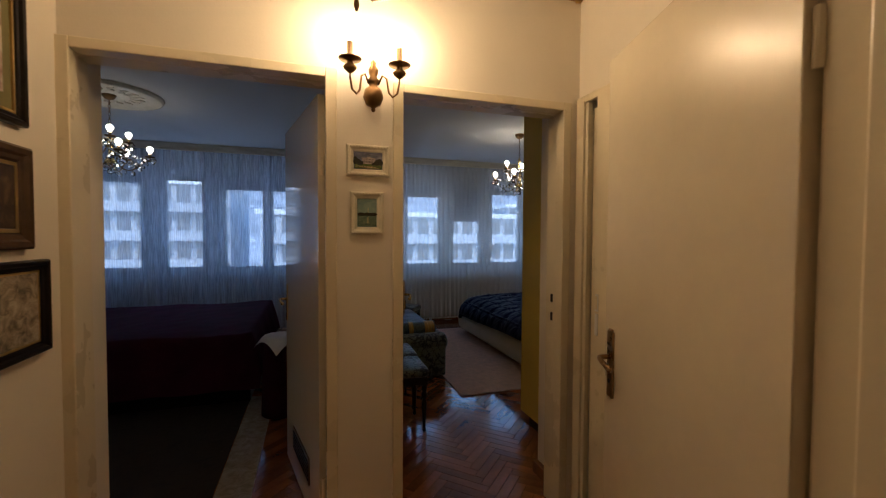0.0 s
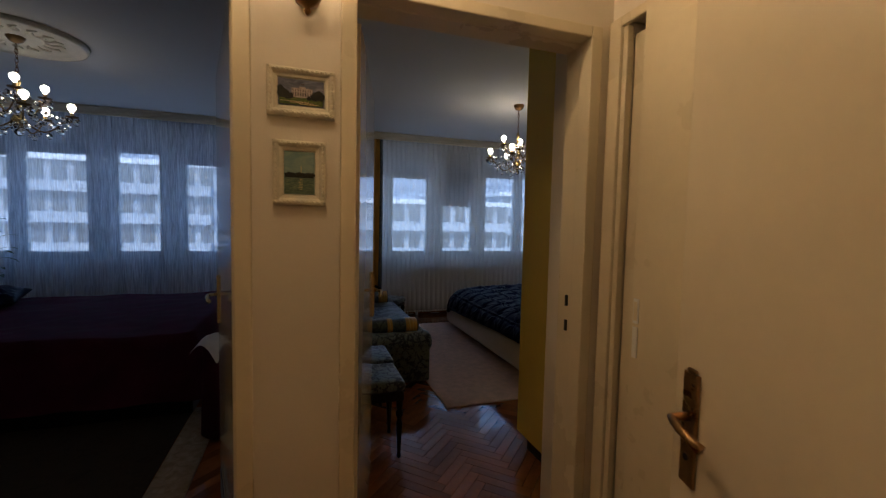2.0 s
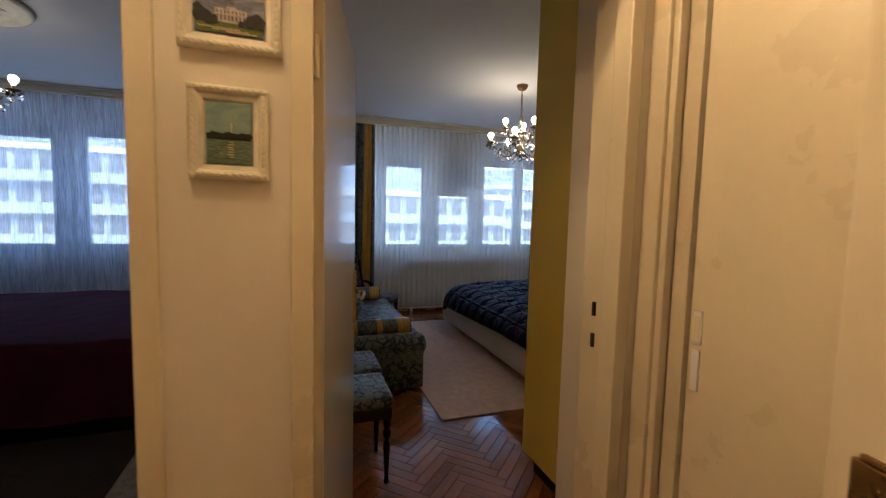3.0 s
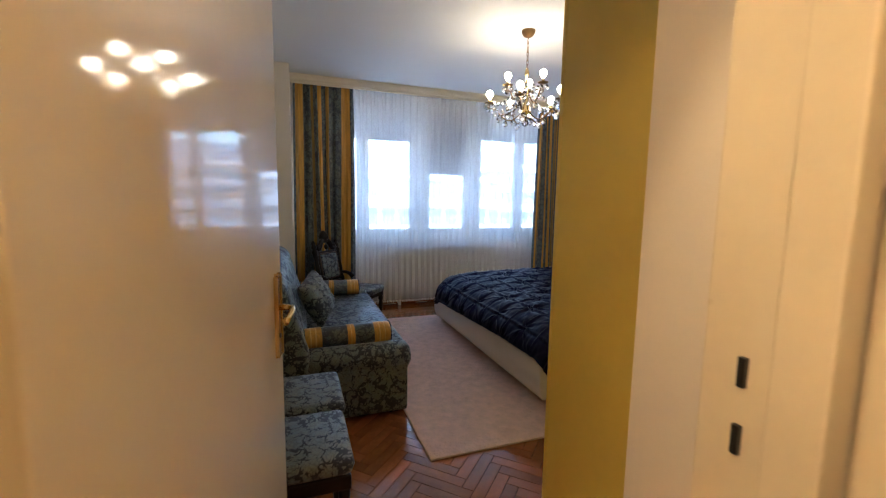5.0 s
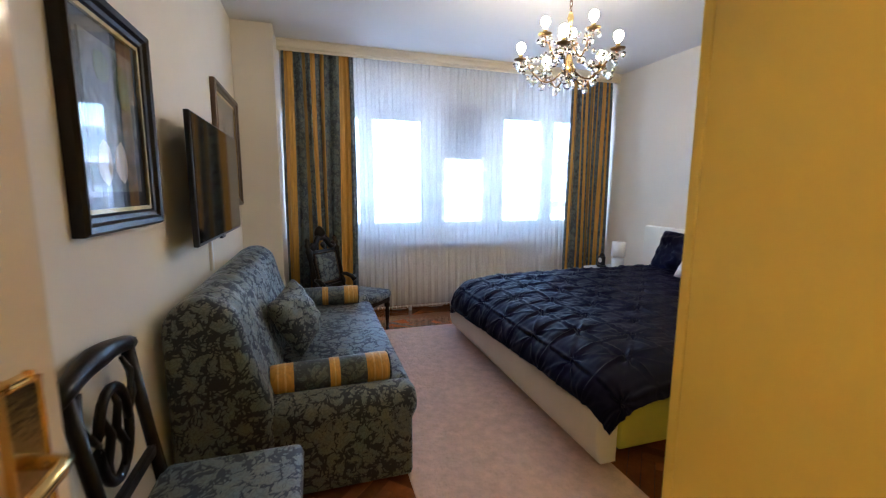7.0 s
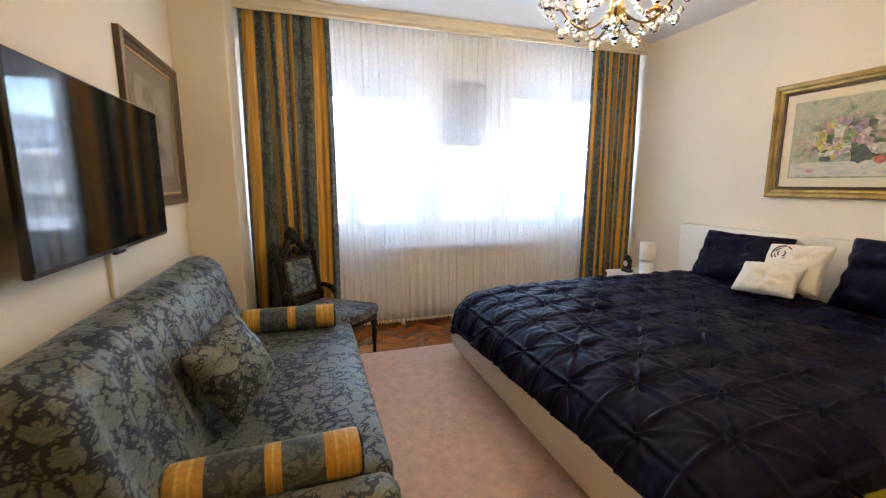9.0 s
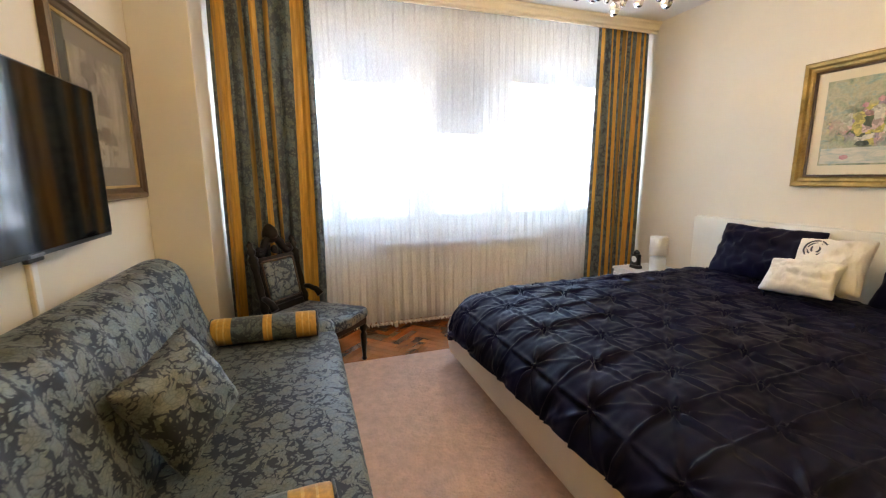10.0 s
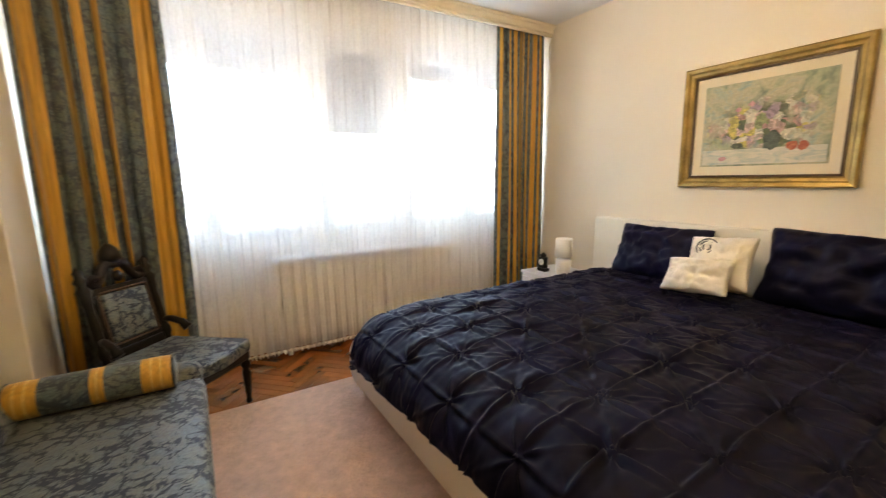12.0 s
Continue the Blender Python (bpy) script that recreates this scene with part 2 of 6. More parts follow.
CRYSTAL = glassy("crystal", (0.98, 0.95, 0.9), thin=False)
PANE = glassy("window_pane")
PICGLASS = glassy("picture_glass")
BULB = glowing("bulb_glow", (1.0, 0.80, 0.55), BULB_ROOM)
BULB_DIM = glowing("dim_bulb_glow", (1.0, 0.84, 0.62), BULB_DARK)
BULB_WALL = glowing("candle_bulb_glow", (1.0, 0.65, 0.32), BULB_HALL)
BULB_HANG = glowing("hanging_bulb_glow", (1.0, 0.65, 0.32), BULB_HANGING)
# facades, far windows and hill are paled towards blue: haze put into their colours
FACADE = surface("pale_facade", (0.50, 0.54, 0.60), 0.9, var=0.12, scale=0.3, fine=4)
FACADE2 = surface("grey_facade", (0.46, 0.49, 0.54), 0.9, var=0.12, scale=0.3, fine=4)
FARGLASS = surface("hazed_far_window", (0.20, 0.22, 0.25), 0.2, var=0.3, scale=0.4)
SNOW = surface("snow", (0.85, 0.87, 0.9), 0.9, var=0.05, scale=0.2, fine=3)
HILL = surface("hazed_wooded_hill", (0.50, 0.55, 0.62), 1.0, var=0.5, scale=0.09, fine=0.5)
MAT_CARD = surface("passe_partout", (0.74, 0.66, 0.50), 0.9, var=0.04)
GREYCARD = surface("grey_mount", (0.17, 0.155, 0.13), 0.9, var=0.06)


# ---- mesh helpers ----
def part(name, bm, material, parent=None, label="", smooth=False):
    """Link a bmesh as one mesh object, under parent if given."""
    me = bpy.data.meshes.new(name)
    bm.normal_update()
    bm.to_mesh(me)
    bm.free()
    me.materials.append(material)
    if smooth:
        me.polygons.foreach_set("use_smooth", [True] * len(me.polygons))
    ob = new(name, me)
    if parent is not None:
        ob.parent = parent
    if label:
        tagged(ob, label)
    return ob


def thing(name, label, category, at=(0, 0, 0), group="", kind=""):
    ob = new(name)
    ob.location = at
    ob.empty_display_size = 0.1
    return tagged(ob, label, category, group, kind)


def struct(name, bm, material, label, category, smooth=False):
    return tagged(part(name, bm, material, None, "", smooth), label, category, kind="structure")


def box(bm, a, b, bevel=0.0, m=None, seg=2):
    """A box from corner a to corner b, bevelled, in bm."""
    got = bmesh.ops.create_cube(bm, size=1.0)["verts"]
    for v in got:
        v.co = Vector([a[i] + (v.co[i] + 0.5) * (b[i] - a[i]) for i in range(3)])
    if bevel:
        edges = list({e for v in got for e in v.link_edges})
        out = bmesh.ops.bevel(bm, geom=edges, offset=bevel, segments=seg, profile=0.5, affect="EDGES")
        got = list({v for f in out["faces"] for v in f.verts} | {v for v in got if v.is_valid})
    if m is not None:
        bmesh.ops.transform(bm, matrix=m, verts=got)
    return bm


def boxes(*specs, bevel=0.0):
    bm = bmesh.new()
    for a, b in specs:
        box(bm, a, b, bevel)
    return bm


def lathe(bm, profile, centre=(0, 0, 0), seg=16, m=None):
    """Turn (radius, height) pairs about the z axis."""
    rings = []
    made = []
    for r, z in profile:
        ring = [bm.verts.new((r * math.cos(2 * math.pi * i / seg), r * math.sin(2 * math.pi * i / seg), z)) for i in range(seg)]
        rings.append(ring)
        made += ring
    for lo, hi in zip(rings, rings[1:]):
        for i in range(seg):
            j = (i + 1) % seg
            bm.faces.new((lo[i], lo[j], hi[j], hi[i]))
    bm.faces.new(list(reversed(rings[0])))
    bm.faces.new(rings[-1])
    mat = Matrix.Translation(centre) @ (m if m is not None else Matrix())
    bmesh.ops.transform(bm, matrix=mat, verts=made)
    return bm


def tube(bm, points, radius, seg=8):
    """Sweep a circle along points; radius: one number or one for each point."""
    pts = [Vector(p) for p in points]
    rad = radius if isinstance(radius, (list, tuple)) else [radius] * len(pts)
    rings = []
    for i, p in enumerate(pts):
        d = (pts[min(i + 1, len(pts) - 1)] - pts[max(i - 1, 0)]).normalized()
        q = d.to_track_quat("Z", "Y")
        rings.append([bm.verts.new(p + q @ Vector((rad[i] * math.cos(2 * math.pi * k / seg), rad[i] * math.sin(2 * math.pi * k / seg), 0))) for k in range(seg)])
    for lo, hi in zip(rings, rings[1:]):
        for k in range(seg):
            j = (k + 1) % seg
            bm.faces.new((lo[k], lo[j], hi[j], hi[k]))
    bm.faces.new(list(reversed(rings[0])))
    bm.faces.new(rings[-1])
    return bm


def sheet(nu, nv, f, attr=None):
    """A grid of nu by nv cells; f(u, v) gives the place of each corner, attr(u, v) the cloth's own coordinate."""
    bm = bmesh.new()
    lay = bm.verts.layers.float.new("u") if attr else None
    grid = []
    for i in range(nu + 1):
        row = []
        for j in range(nv + 1):
            v = bm.verts.new(f(i / nu, j / nv))
            if lay is not None:
                v[lay] = attr(i / nu, j / nv)
            row.append(v)
        grid.append(row)
    for i in range(nu):
        for j in range(nv):
            bm.faces.new((grid[i][j], grid[i + 1][j], grid[i + 1][j + 1], grid[i][j + 1]))
    return bm


def extrude_profile(points, axis, lo, hi, bevel=0.0, seg=3):
    """A closed outline in the plane across axis ('y': x, z pairs; 'x': y, z pairs), drawn from lo to hi."""
    bm = bmesh.new()
    put = (lambda a, b, c: (a, c, b)) if axis == "y" else (lambda a, b, c: (c, a, b))
    r0 = [bm.verts.new(put(a, b, lo)) for a, b in points]
    r1 = [bm.verts.new(put(a, b, hi)) for a, b in points]
    n = len(points)
    caps = [bm.faces.new(r0), bm.faces.new(list(reversed(r1)))]
    for i in range(n):
        bm.faces.new((r0[i], r1[i], r1[(i + 1) % n], r0[(i + 1) % n]))
    bmesh.ops.recalc_face_normals(bm, faces=bm.faces)
    if bevel:
        edges = list({e for f in caps for e in f.edges})
        bmesh.ops.bevel(bm, geom=edges, offset=bevel, segments=seg, profile=0.5, affect="EDGES")
    return bm


def smooth_by_angle(ob, degrees=40):
    me = ob.data
    me.polygons.foreach_set("use_smooth", [True] * len(me.polygons))
    bm = bmesh.new()
    bm.from_mesh(me)
    for e in bm.edges:
        if len(e.link_faces) == 2 and e.calc_face_angle(0) > radians(degrees):
            e.smooth = False
    bm.to_mesh(me)
    bm.free()
    return ob


# ---- the large structure ----
CEIL_Z = 2.65
HALL_X0, HALL_X1, DOOR_Y, ROOM_Y0, WIN_Y = 0.59, 2.74, 4.255, 4.40, 9.12
LEFT_X, RIGHT_X = 1.745, 5.76

struct("floor", boxes(((-3.2, 0.0, -0.25), (6.1, 9.5, -0.012))), SUBFLOOR, "dark base under the wooden floor of the flat", "floor")
struct("ceiling", boxes(((-3.2, 0.0, CEIL_Z), (6.1, 9.5, CEIL_Z + 0.2))), CEIL, "off-white painted plaster ceiling", "ceiling")
# the wall with the two bedroom doors
D1 = (0.629, 1.497, 2.085)
D2 = (1.828, 2.640, 2.055)
struct("wall_doors", boxes(
    ((-3.2, DOOR_Y, -0.02), (D1[0] - 0.03, 4.55, CEIL_Z)),
    ((D1[1] + 0.03, DOOR_Y, -0.02), (D2[0] - 0.03, ROOM_Y0, CEIL_Z)),
    ((D1[0] - 0.03, DOOR_Y, D1[2] + 0.03), (D1[1] + 0.03, ROOM_Y0, CEIL_Z)),
    ((D2[0] - 0.03, DOOR_Y, D2[2] + 0.03), (D2[1] + 0.03, ROOM_Y0, CEIL_Z)),
    ((D2[1] + 0.03, DOOR_Y, -0.02), (2.90, ROOM_Y0, CEIL_Z)),
    ((2.75, ROOM_Y0, -0.02), (6.1, 4.63, CEIL_Z))), WALL, "cream painted wall with two doorways", "wall")
struct("wall_partition", boxes(((1.54, ROOM_Y0, -0.02), (LEFT_X, WIN_Y, CEIL_Z))), WALL, "cream painted wall between the two bedrooms", "wall")
struct("wall_column", boxes(((LEFT_X, 8.47, -0.02), (2.06, WIN_Y, CEIL_Z)), bevel=0.006), WALL, "cream painted pillar in the bedroom corner", "wall")
struct("wall_east", boxes(((RIGHT_X, 4.63, -0.02), (6.1, 9.5, CEIL_Z))), WALL, "cream painted bedroom wall behind the bed", "wall")
struct("wall_west", boxes(((-3.2, ROOM_Y0, -0.02), (-2.9, 9.5, CEIL_Z))), WALL, "painted far wall of the dark bedroom", "wall")
W2 = (2.10, 5.74, 0.84, 2.42)
W1 = (-2.30, 1.30, 0.84, 2.42)
struct("wall_windows", boxes(
    ((-2.9, WIN_Y, -0.02), (RIGHT_X, 9.5, W2[2])),
    ((-2.9, WIN_Y, W2[3]), (RIGHT_X, 9.5, CEIL_Z)),
    ((-2.9, WIN_Y, W2[2]), (W1[0], 9.5, W2[3])),
    ((W1[1], WIN_Y, W2[2]), (W2[0], 9.5, W2[3])),
    ((W2[1], WIN_Y, W2[2]), (RIGHT_X, 9.5, W2[3]))), WALL, "painted outer wall with wide windows", "wall")
struct("wall_hall_west", boxes(((0.29, 0.0, -0.02), (HALL_X0, DOOR_Y, CEIL_Z))), WALL, "cream painted hall wall with framed pictures", "wall")
struct("wall_hall_south", boxes(((HALL_X0, 0.0, -0.02), (3.2, 0.3, CEIL_Z))), WALL, "plain cream wall closing the hall", "wall")
struct("wall_hall_east", boxes(((2.26, 0.3, -0.02), (3.2, 2.90, CEIL_Z)), ((HALL_X1, 2.90, 2.10), (3.2, DOOR_Y, CEIL_Z)), ((3.05, 2.90, -0.02), (3.2, DOOR_Y, 2.10)), ((HALL_X1, 2.90, -0.02), (3.05, 3.10, 2.10)), ((HALL_X1 + 0.02, 4.18, -0.02), (3.05, DOOR_Y, 2.10))), WALL, "cream painted hall wall with a built-in closet", "wall")


# ---- door frames and doors ----
def door_frame(name, x0, x1, top, label):
    """Lining through the wall and a flat architrave on the hall side, round an opening."""
    fr = thing(name, label, "door frame", ((x0 + x1) / 2, DOOR_Y, 0), kind="structure")
    y0, y1 = DOOR_Y - 0.016, ROOM_Y0 + 0.004
    w = 0.046
    inv = Matrix.Translation((-(x0 + x1) / 2, -DOOR_Y, 0))

    def put(nm, a, b):
        bm = box(bmesh.new(), a, b, 0.004)
        bm.transform(inv)
        return part(nm, bm, TRIM, fr)
    put("architrave", (x0 - w, y0, 0.0), (x0, DOOR_Y + 0.05, top + 0.04))
    put("architrave", (x1, y0, 0.0), (x1 + w, DOOR_Y + 0.05, top + 0.04))
    put("architrave", (x0, y0, top), (x1, DOOR_Y + 0.05, top + 0.04))
    put("lining", (x0 - 0.03, DOOR_Y + 0.052, 0.0), (x0 - 0.012, y1, top + 0.016))
    put("lining", (x1 + 0.012, DOOR_Y + 0.052, 0.0), (x1 + 0.03, y1, top + 0.016))
    put("lining", (x0 - 0.012, DOOR_Y + 0.052, top), (x1 + 0.012, y1, top + 0.028))
    return fr


door_frame("door_frame_1", D1[0], D1[1], D1[2], "cream painted wooden door frame of the dark bedroom")
df2 = door_frame("door_frame_2", D2[0], D2[1], D2[2], "cream painted wooden door frame of the bright bedroom")
for z in (0.985, 1.082):
    bm = boxes(((D2[1] + 0.004, 4.336, z), (D2[1] + 0.0115, 4.346, z + 0.042)))
    bm.transform(Matrix.Translation((-(D2[0] + D2[1]) / 2, -DOOR_Y, 0)))
    part("strike_slot", bm, BLACK, df2, "dark slot of the strike plate")


def handle(parent, x, z, side, metal):
    """A long plate with a curved lever, on one face of a leaf."""
    s = side
    bm = bmesh.new()
    box(bm, (x - 0.021, s * 0.0205, z - 0.115), (x + 0.021, s * 0.0285, z + 0.105), 0.003)
    box(bm, (x - 0.013, s * 0.0205, z + 0.105), (x + 0.013, s * 0.0285, z + 0.113), 0.003)
    plate = part("handle_plate", bm, metal, parent, "long brass door plate")
    bm = bmesh.new()
    y = s * 0.068
    tube(bm, [(x, s * 0.028, z + 0.02), (x, s * 0.05, z + 0.02), (x - 0.004, s * 0.064, z + 0.02), (x - 0.018, y, z + 0.019), (x - 0.045, y + s * 0.002, z + 0.014), (x - 0.07, y, z + 0.008), (x - 0.088, y - s * 0.005, z + 0.002)],
         [0.009, 0.008, 0.008, 0.0085, 0.0085, 0.008, 0.010], 10)
    part("lever", bm, metal, plate, "curved brass lever", smooth=True)
    bm = lathe(bmesh.new(), [(0.007, -0.002), (0.007, 0.002)], (x, s * 0.0285, z - 0.06), 10, Matrix.Rotation(radians(90), 4, "X"))
    part("keyhole", bm, BLACK, plate)


def door_leaf(name, hinge, tip, top, label, metal, vent=False, paint=DOOR):
    d = Vector(tip) - Vector(hinge)
    ang, width = math.degrees(math.atan2(d.y, d.x)), d.length
    ob = thing(name, label, "door", (hinge[0], hinge[1], 0), kind="structure")
    ob.matrix_world = pose(hinge[0], hinge[1], 0, 0, 0, ang)
    leaf = part("leaf", boxes(((0, -0.02, 0.012), (width, 0.02, top)), bevel=0.003), paint, ob)
    part("lock_plate", boxes(((width - 0.001, -0.01, 0.93), (width + 0.0015, 0.01, 1.13))), BRASS, leaf)
    for side in (-1, 1):
        handle(leaf, width - 0.055, 1.01, side, metal)
    for z in (0.25, 1.75):
        bm = lathe(bmesh.new(), [(0.008, -0.05), (0.009, -0.045), (0.009, 0.045), (0.008, 0.05)], (-0.006, 0.0, z), 10)
        part("hinge", bm, TRIM, ob)
    if vent:
        for side in (-1, 1):
            g = part("vent_grille", boxes(((0.2, side * 0.0205, 0.16), (0.62, side * 0.026, 0.30)), bevel=0.002), BRONZE, leaf, "dark metal vent grille")
            for k in range(5):
                part("louvre", boxes(((0.215, side * 0.026, 0.18 + k * 0.022), (0.605, side * 0.031, 0.19 + k * 0.022))), BLACK, g)
    return ob


door_leaf("door_1", (1.488, 4.405, 0), (1.301, 5.247, 0), 2.065, "open cream gloss-painted door with a brass handle", BRASS, vent=True)
door_leaf("door_2", (1.839, 4.405, 0), (2.016, 5.229, 0), 2.04, "open glossy cream door with a polished brass handle", BRASS)
door_leaf("door_3", (2.224, 2.9095, 0), (2.424, 3.6145, 0), 2.02, "open narrow cream door with a bronze handle in the hall", surface("aged_brass", (0.42, 0.27, 0.13), 0.28, 1.0, var=0.25, scale=20), paint=DOOR_SATIN)
# frame of the narrow door, at the corner of the hall
fr3 = thing("door_frame_3", "dark cream painted frame of the narrow hall door", "door frame", (2.23, 2.86, 0), kind="structure")
for a, b in (((2.20, 2.60, 0), (2.258, 2.66, 2.12)), ((2.215, 2.66, 0), (2.258, 2.76, 2.12)), ((2.20, 2.76, 0), (2.258, 2.83, 2.12)), ((2.225, 2.83, 0), (2.258, 2.90, 2.10))):
    bm = box(bmesh.new(), a, b, 0.006)
    bm.transform(Matrix.Translation((-2.23, -2.86, 0)))
    part("moulding", bm, TRIM, fr3)

# built-in closet in the hall wall: frame, gap, sliding door with a flush pull
cl = thing("closet_frame", "cream painted frame of a built-in hall closet", "closet frame", (HALL_X1, 3.7, 0), kind="structure")
inv = Matrix.Translation((-HALL_X1, -3.7, 0))
for a, b in (((2.722, 4.195, 0), (2.742, 4.252, 2.12)), ((2.733, 4.172, 0), (2.76, 4.194, 2.085)), ((2.722, 3.10, 2.085), (2.742, 4.194, 2.12)), ((2.722, 3.04, 0), (2.742, 3.10, 2.12))):
    bm = box(bmesh.new(), a, b, 0.004)
    bm.transform(inv)
    part("moulding", bm, TRIM, cl)
for a, b in (((2.77, 4.13, 0), (2.79, 4.178, 2.06)), ((2.80, 4.09, 0), (2.83, 4.135, 2.03))):
    bm = box(bmesh.new(), a, b, 0.003)
    bm.transform(inv)
    part("inner_rail", bm, TRIM, cl)
sd = thing("closet_door", "cream sliding closet door with a flush pull, a little open", "closet door", (2.70, 3.6, 0), kind="structure")
inv = Matrix.Translation((-2.70, -3.6, 0))
bm = boxes(((2.685, 3.10, 0.01), (2.717, 4.045, 2.083)), bevel=0.003)
bm.transform(inv)
leaf = part("leaf", bm, TRIM, sd)
bm = boxes(((2.680, 3.10, 0.06), (2.6845, 3.985, 2.0)), bevel=0.001)
bm.transform(inv)
part("panel", bm, TRIM, leaf)
bm = boxes(((2.681, 4.012, 1.085), (2.6845, 4.034, 1.165)), bevel=0.001)
bm.transform(inv)
pull = part("flush_pull", bm, WHITE, leaf, "white flush pull")
bm = boxes(((2.6795, 4.016, 1.095), (2.6805, 4.030, 1.155)))
bm.transform(inv)
part("recess", bm, TRIM, pull)
bm = boxes(((2.679, 4.012, 0.975), (2.6845, 4.032, 1.075)), bevel=0.002)
bm.transform(inv)
part("lock_plate", bm, WHITE, leaf, "white lock plate")
struct("hall_cornice_rail", tube(bmesh.new(), [(0.6, 4.235, 2.612), (2.70, 4.235, 2.612), (2.705, 4.235, 2.612), (2.725, 4.235, 2.612)], [0.016, 0.016, 0.022, 0.022], 12), GOLD, "gilt rail under the hall ceiling", "rail", True)

# baseboards
for nm, a, b in (("baseboard_reveal", (2.715, 4.405, 0), (2.748, 4.63, 0.07)), ("baseboard_left", (LEFT_X, 4.5, 0), (1.76, 8.47, 0.07)), ("baseboard_window", (2.06, 9.10, 0), (5.76, WIN_Y, 0.08)), ("baseboard_right", (5.742, 5.3, 0), (RIGHT_X, 9.1, 0.07)), ("baseboard_column", (1.76, 8.455, 0), (2.06, 8.47, 0.07))):
    struct(nm, boxes((a, b), bevel=0.003), FLOORWOOD, "varnished wooden baseboard", "baseboard")


# ---- windows ----
def window(name, w, sashes, shut, wall_y, label):
    """Casements side by side in one opening, each with a pane, and slatted shutters drawn part of the way down outside."""
    ob = thing(name, label, "window", (w[0], wall_y, w[2]), kind="structure")
    inv = Matrix.Translation((-w[0], -wall_y, -w[2]))

    def put(nm, bm, mat, par=ob, lab=""):
        bm.transform(inv)
        return part(nm, bm, mat, par, lab)
    y0, y1 = 9.25, 9.31
    put("window_frame", boxes(((w[0], y0, w[2]), (w[1], y1, w[2] + 0.06)), ((w[0], y0, w[3] - 0.06), (w[1], y1, w[3])), ((w[0], y0, w[2] + 0.06), (w[0] + 0.05, y1, w[3] - 0.06)), ((w[1] - 0.05, y0, w[2] + 0.06), (w[1], y1, w[3] - 0.06)), bevel=0.004), WHITE)
    put("window_sill", boxes(((w[0], 9.105, w[2] - 0.03), (w[1], 9.25, w[2] - 0.001)), bevel=0.006), WHITE)
    for (a, b) in zip(sashes, sashes[1:]):
        if b[0] - a[1] > 0.005:
            put("mullion", boxes(((a[1] + 0.001, y0 - 0.004, w[2] + 0.061), (b[0] - 0.001, y1, w[3] - 0.061)), bevel=0.004), WHITE)
    for (x0, x1), zs in zip(sashes, shut):
        f = 0.055
        z0, z1 = w[2] + 0.062, w[3] - 0.062
        s = put("sash", boxes(((x0, y0 - 0.02, z0), (x0 + f, y1 - 0.01, z1)), ((x1 - f, y0 - 0.02, z0), (x1, y1 - 0.01, z1)), ((x0 + f, y0 - 0.02, z0), (x1 - f, y1 - 0.01, z0 + f)), ((x0 + f, y0 - 0.02, z1 - f), (x1 - f, y1 - 0.01, z1)), bevel=0.005), WHITE)
        pane = put("pane", boxes(((x0 + f, 9.268, z0 + f), (x1 - f, 9.272, z1 - f))), PANE, s)
        pane.visible_shadow = False
        n = int((w[3] - zs) / 0.042)
        for k in range(n):
            zz = zs + k * 0.042
            put("slat", boxes(((x0 + 0.01, 9.36, zz), (x1 - 0.01, 9.368, zz + 0.0417)), bevel=0.0015), SHUTTER, s)
    return ob


S2 = [(2.16, 2.87), (2.91, 3.55), (3.715, 4.305), (4.45, 5.075), (5.125, 5.69)]
win2 = window("window_2", W2, S2, (2.09, 2.09, 1.685, 2.175, 2.175), WIN_Y, "wide white casement window with half-raised grey shutters")
S1 = [(-2.24, -1.56), (-1.50, -0.80), (-0.58, -0.03), (0.17, 0.78), (0.82, 1.25)]
win1 = window("window_1", W1, S1, (2.10, 2.16, 2.21, 2.10, 2.10), WIN_Y, "wide white casement window behind patterned net curtains")
for wn_, x in ((win2, 3.625), (win1, -0.69)):
    bm = bmesh.new()
    box(bm, (x - 0.014, 9.232, 1.22), (x + 0.014, 9.242, 1.34), 0.003)
    tube(bm, [(x, 9.235, 1.31), (x, 9.20, 1.31), (x, 9.19, 1.30), (x, 9.19, 1.20)], [0.008, 0.008, 0.009, 0.008], 8)
    bm.transform(Matrix.Translation(-wn_.location))
    part("window_handle", bm, STEEL, wn_, "grey metal window handle")
for x in (2.955, 3.70):
    bm = boxes(((x - 0.008, 9.215, 1.42), (x + 0.008, 9.229, 1.53)), ((x - 0.008, 9.215, 2.32), (x + 0.008, 9.229, 2.40)), bevel=0.003)
    bm.transform(Matrix.Translation(-win2.location))
    part("window_hinge", bm, STEEL, win2)


# ---- cornices that hide the curtain rails ----
def cornice(name, x0, x1):
    prof = [(8.815, 2.556), (8.835, 2.556), (8.835, 2.648), (8.775, 2.648), (8.775, 2.628), (8.790, 2.618), (8.800, 2.598), (8.800, 2.580), (8.815, 2.572)]
    ob = struct(name, extrude_profile(prof, "x", x0, x1), CORNICE, "cream moulded cornice hiding the curtain rail", "cornice")
    return ob


cornice("cornice_2", 2.062, RIGHT_X - 0.002)
cornice("cornice_1", -2.898, 1.538)


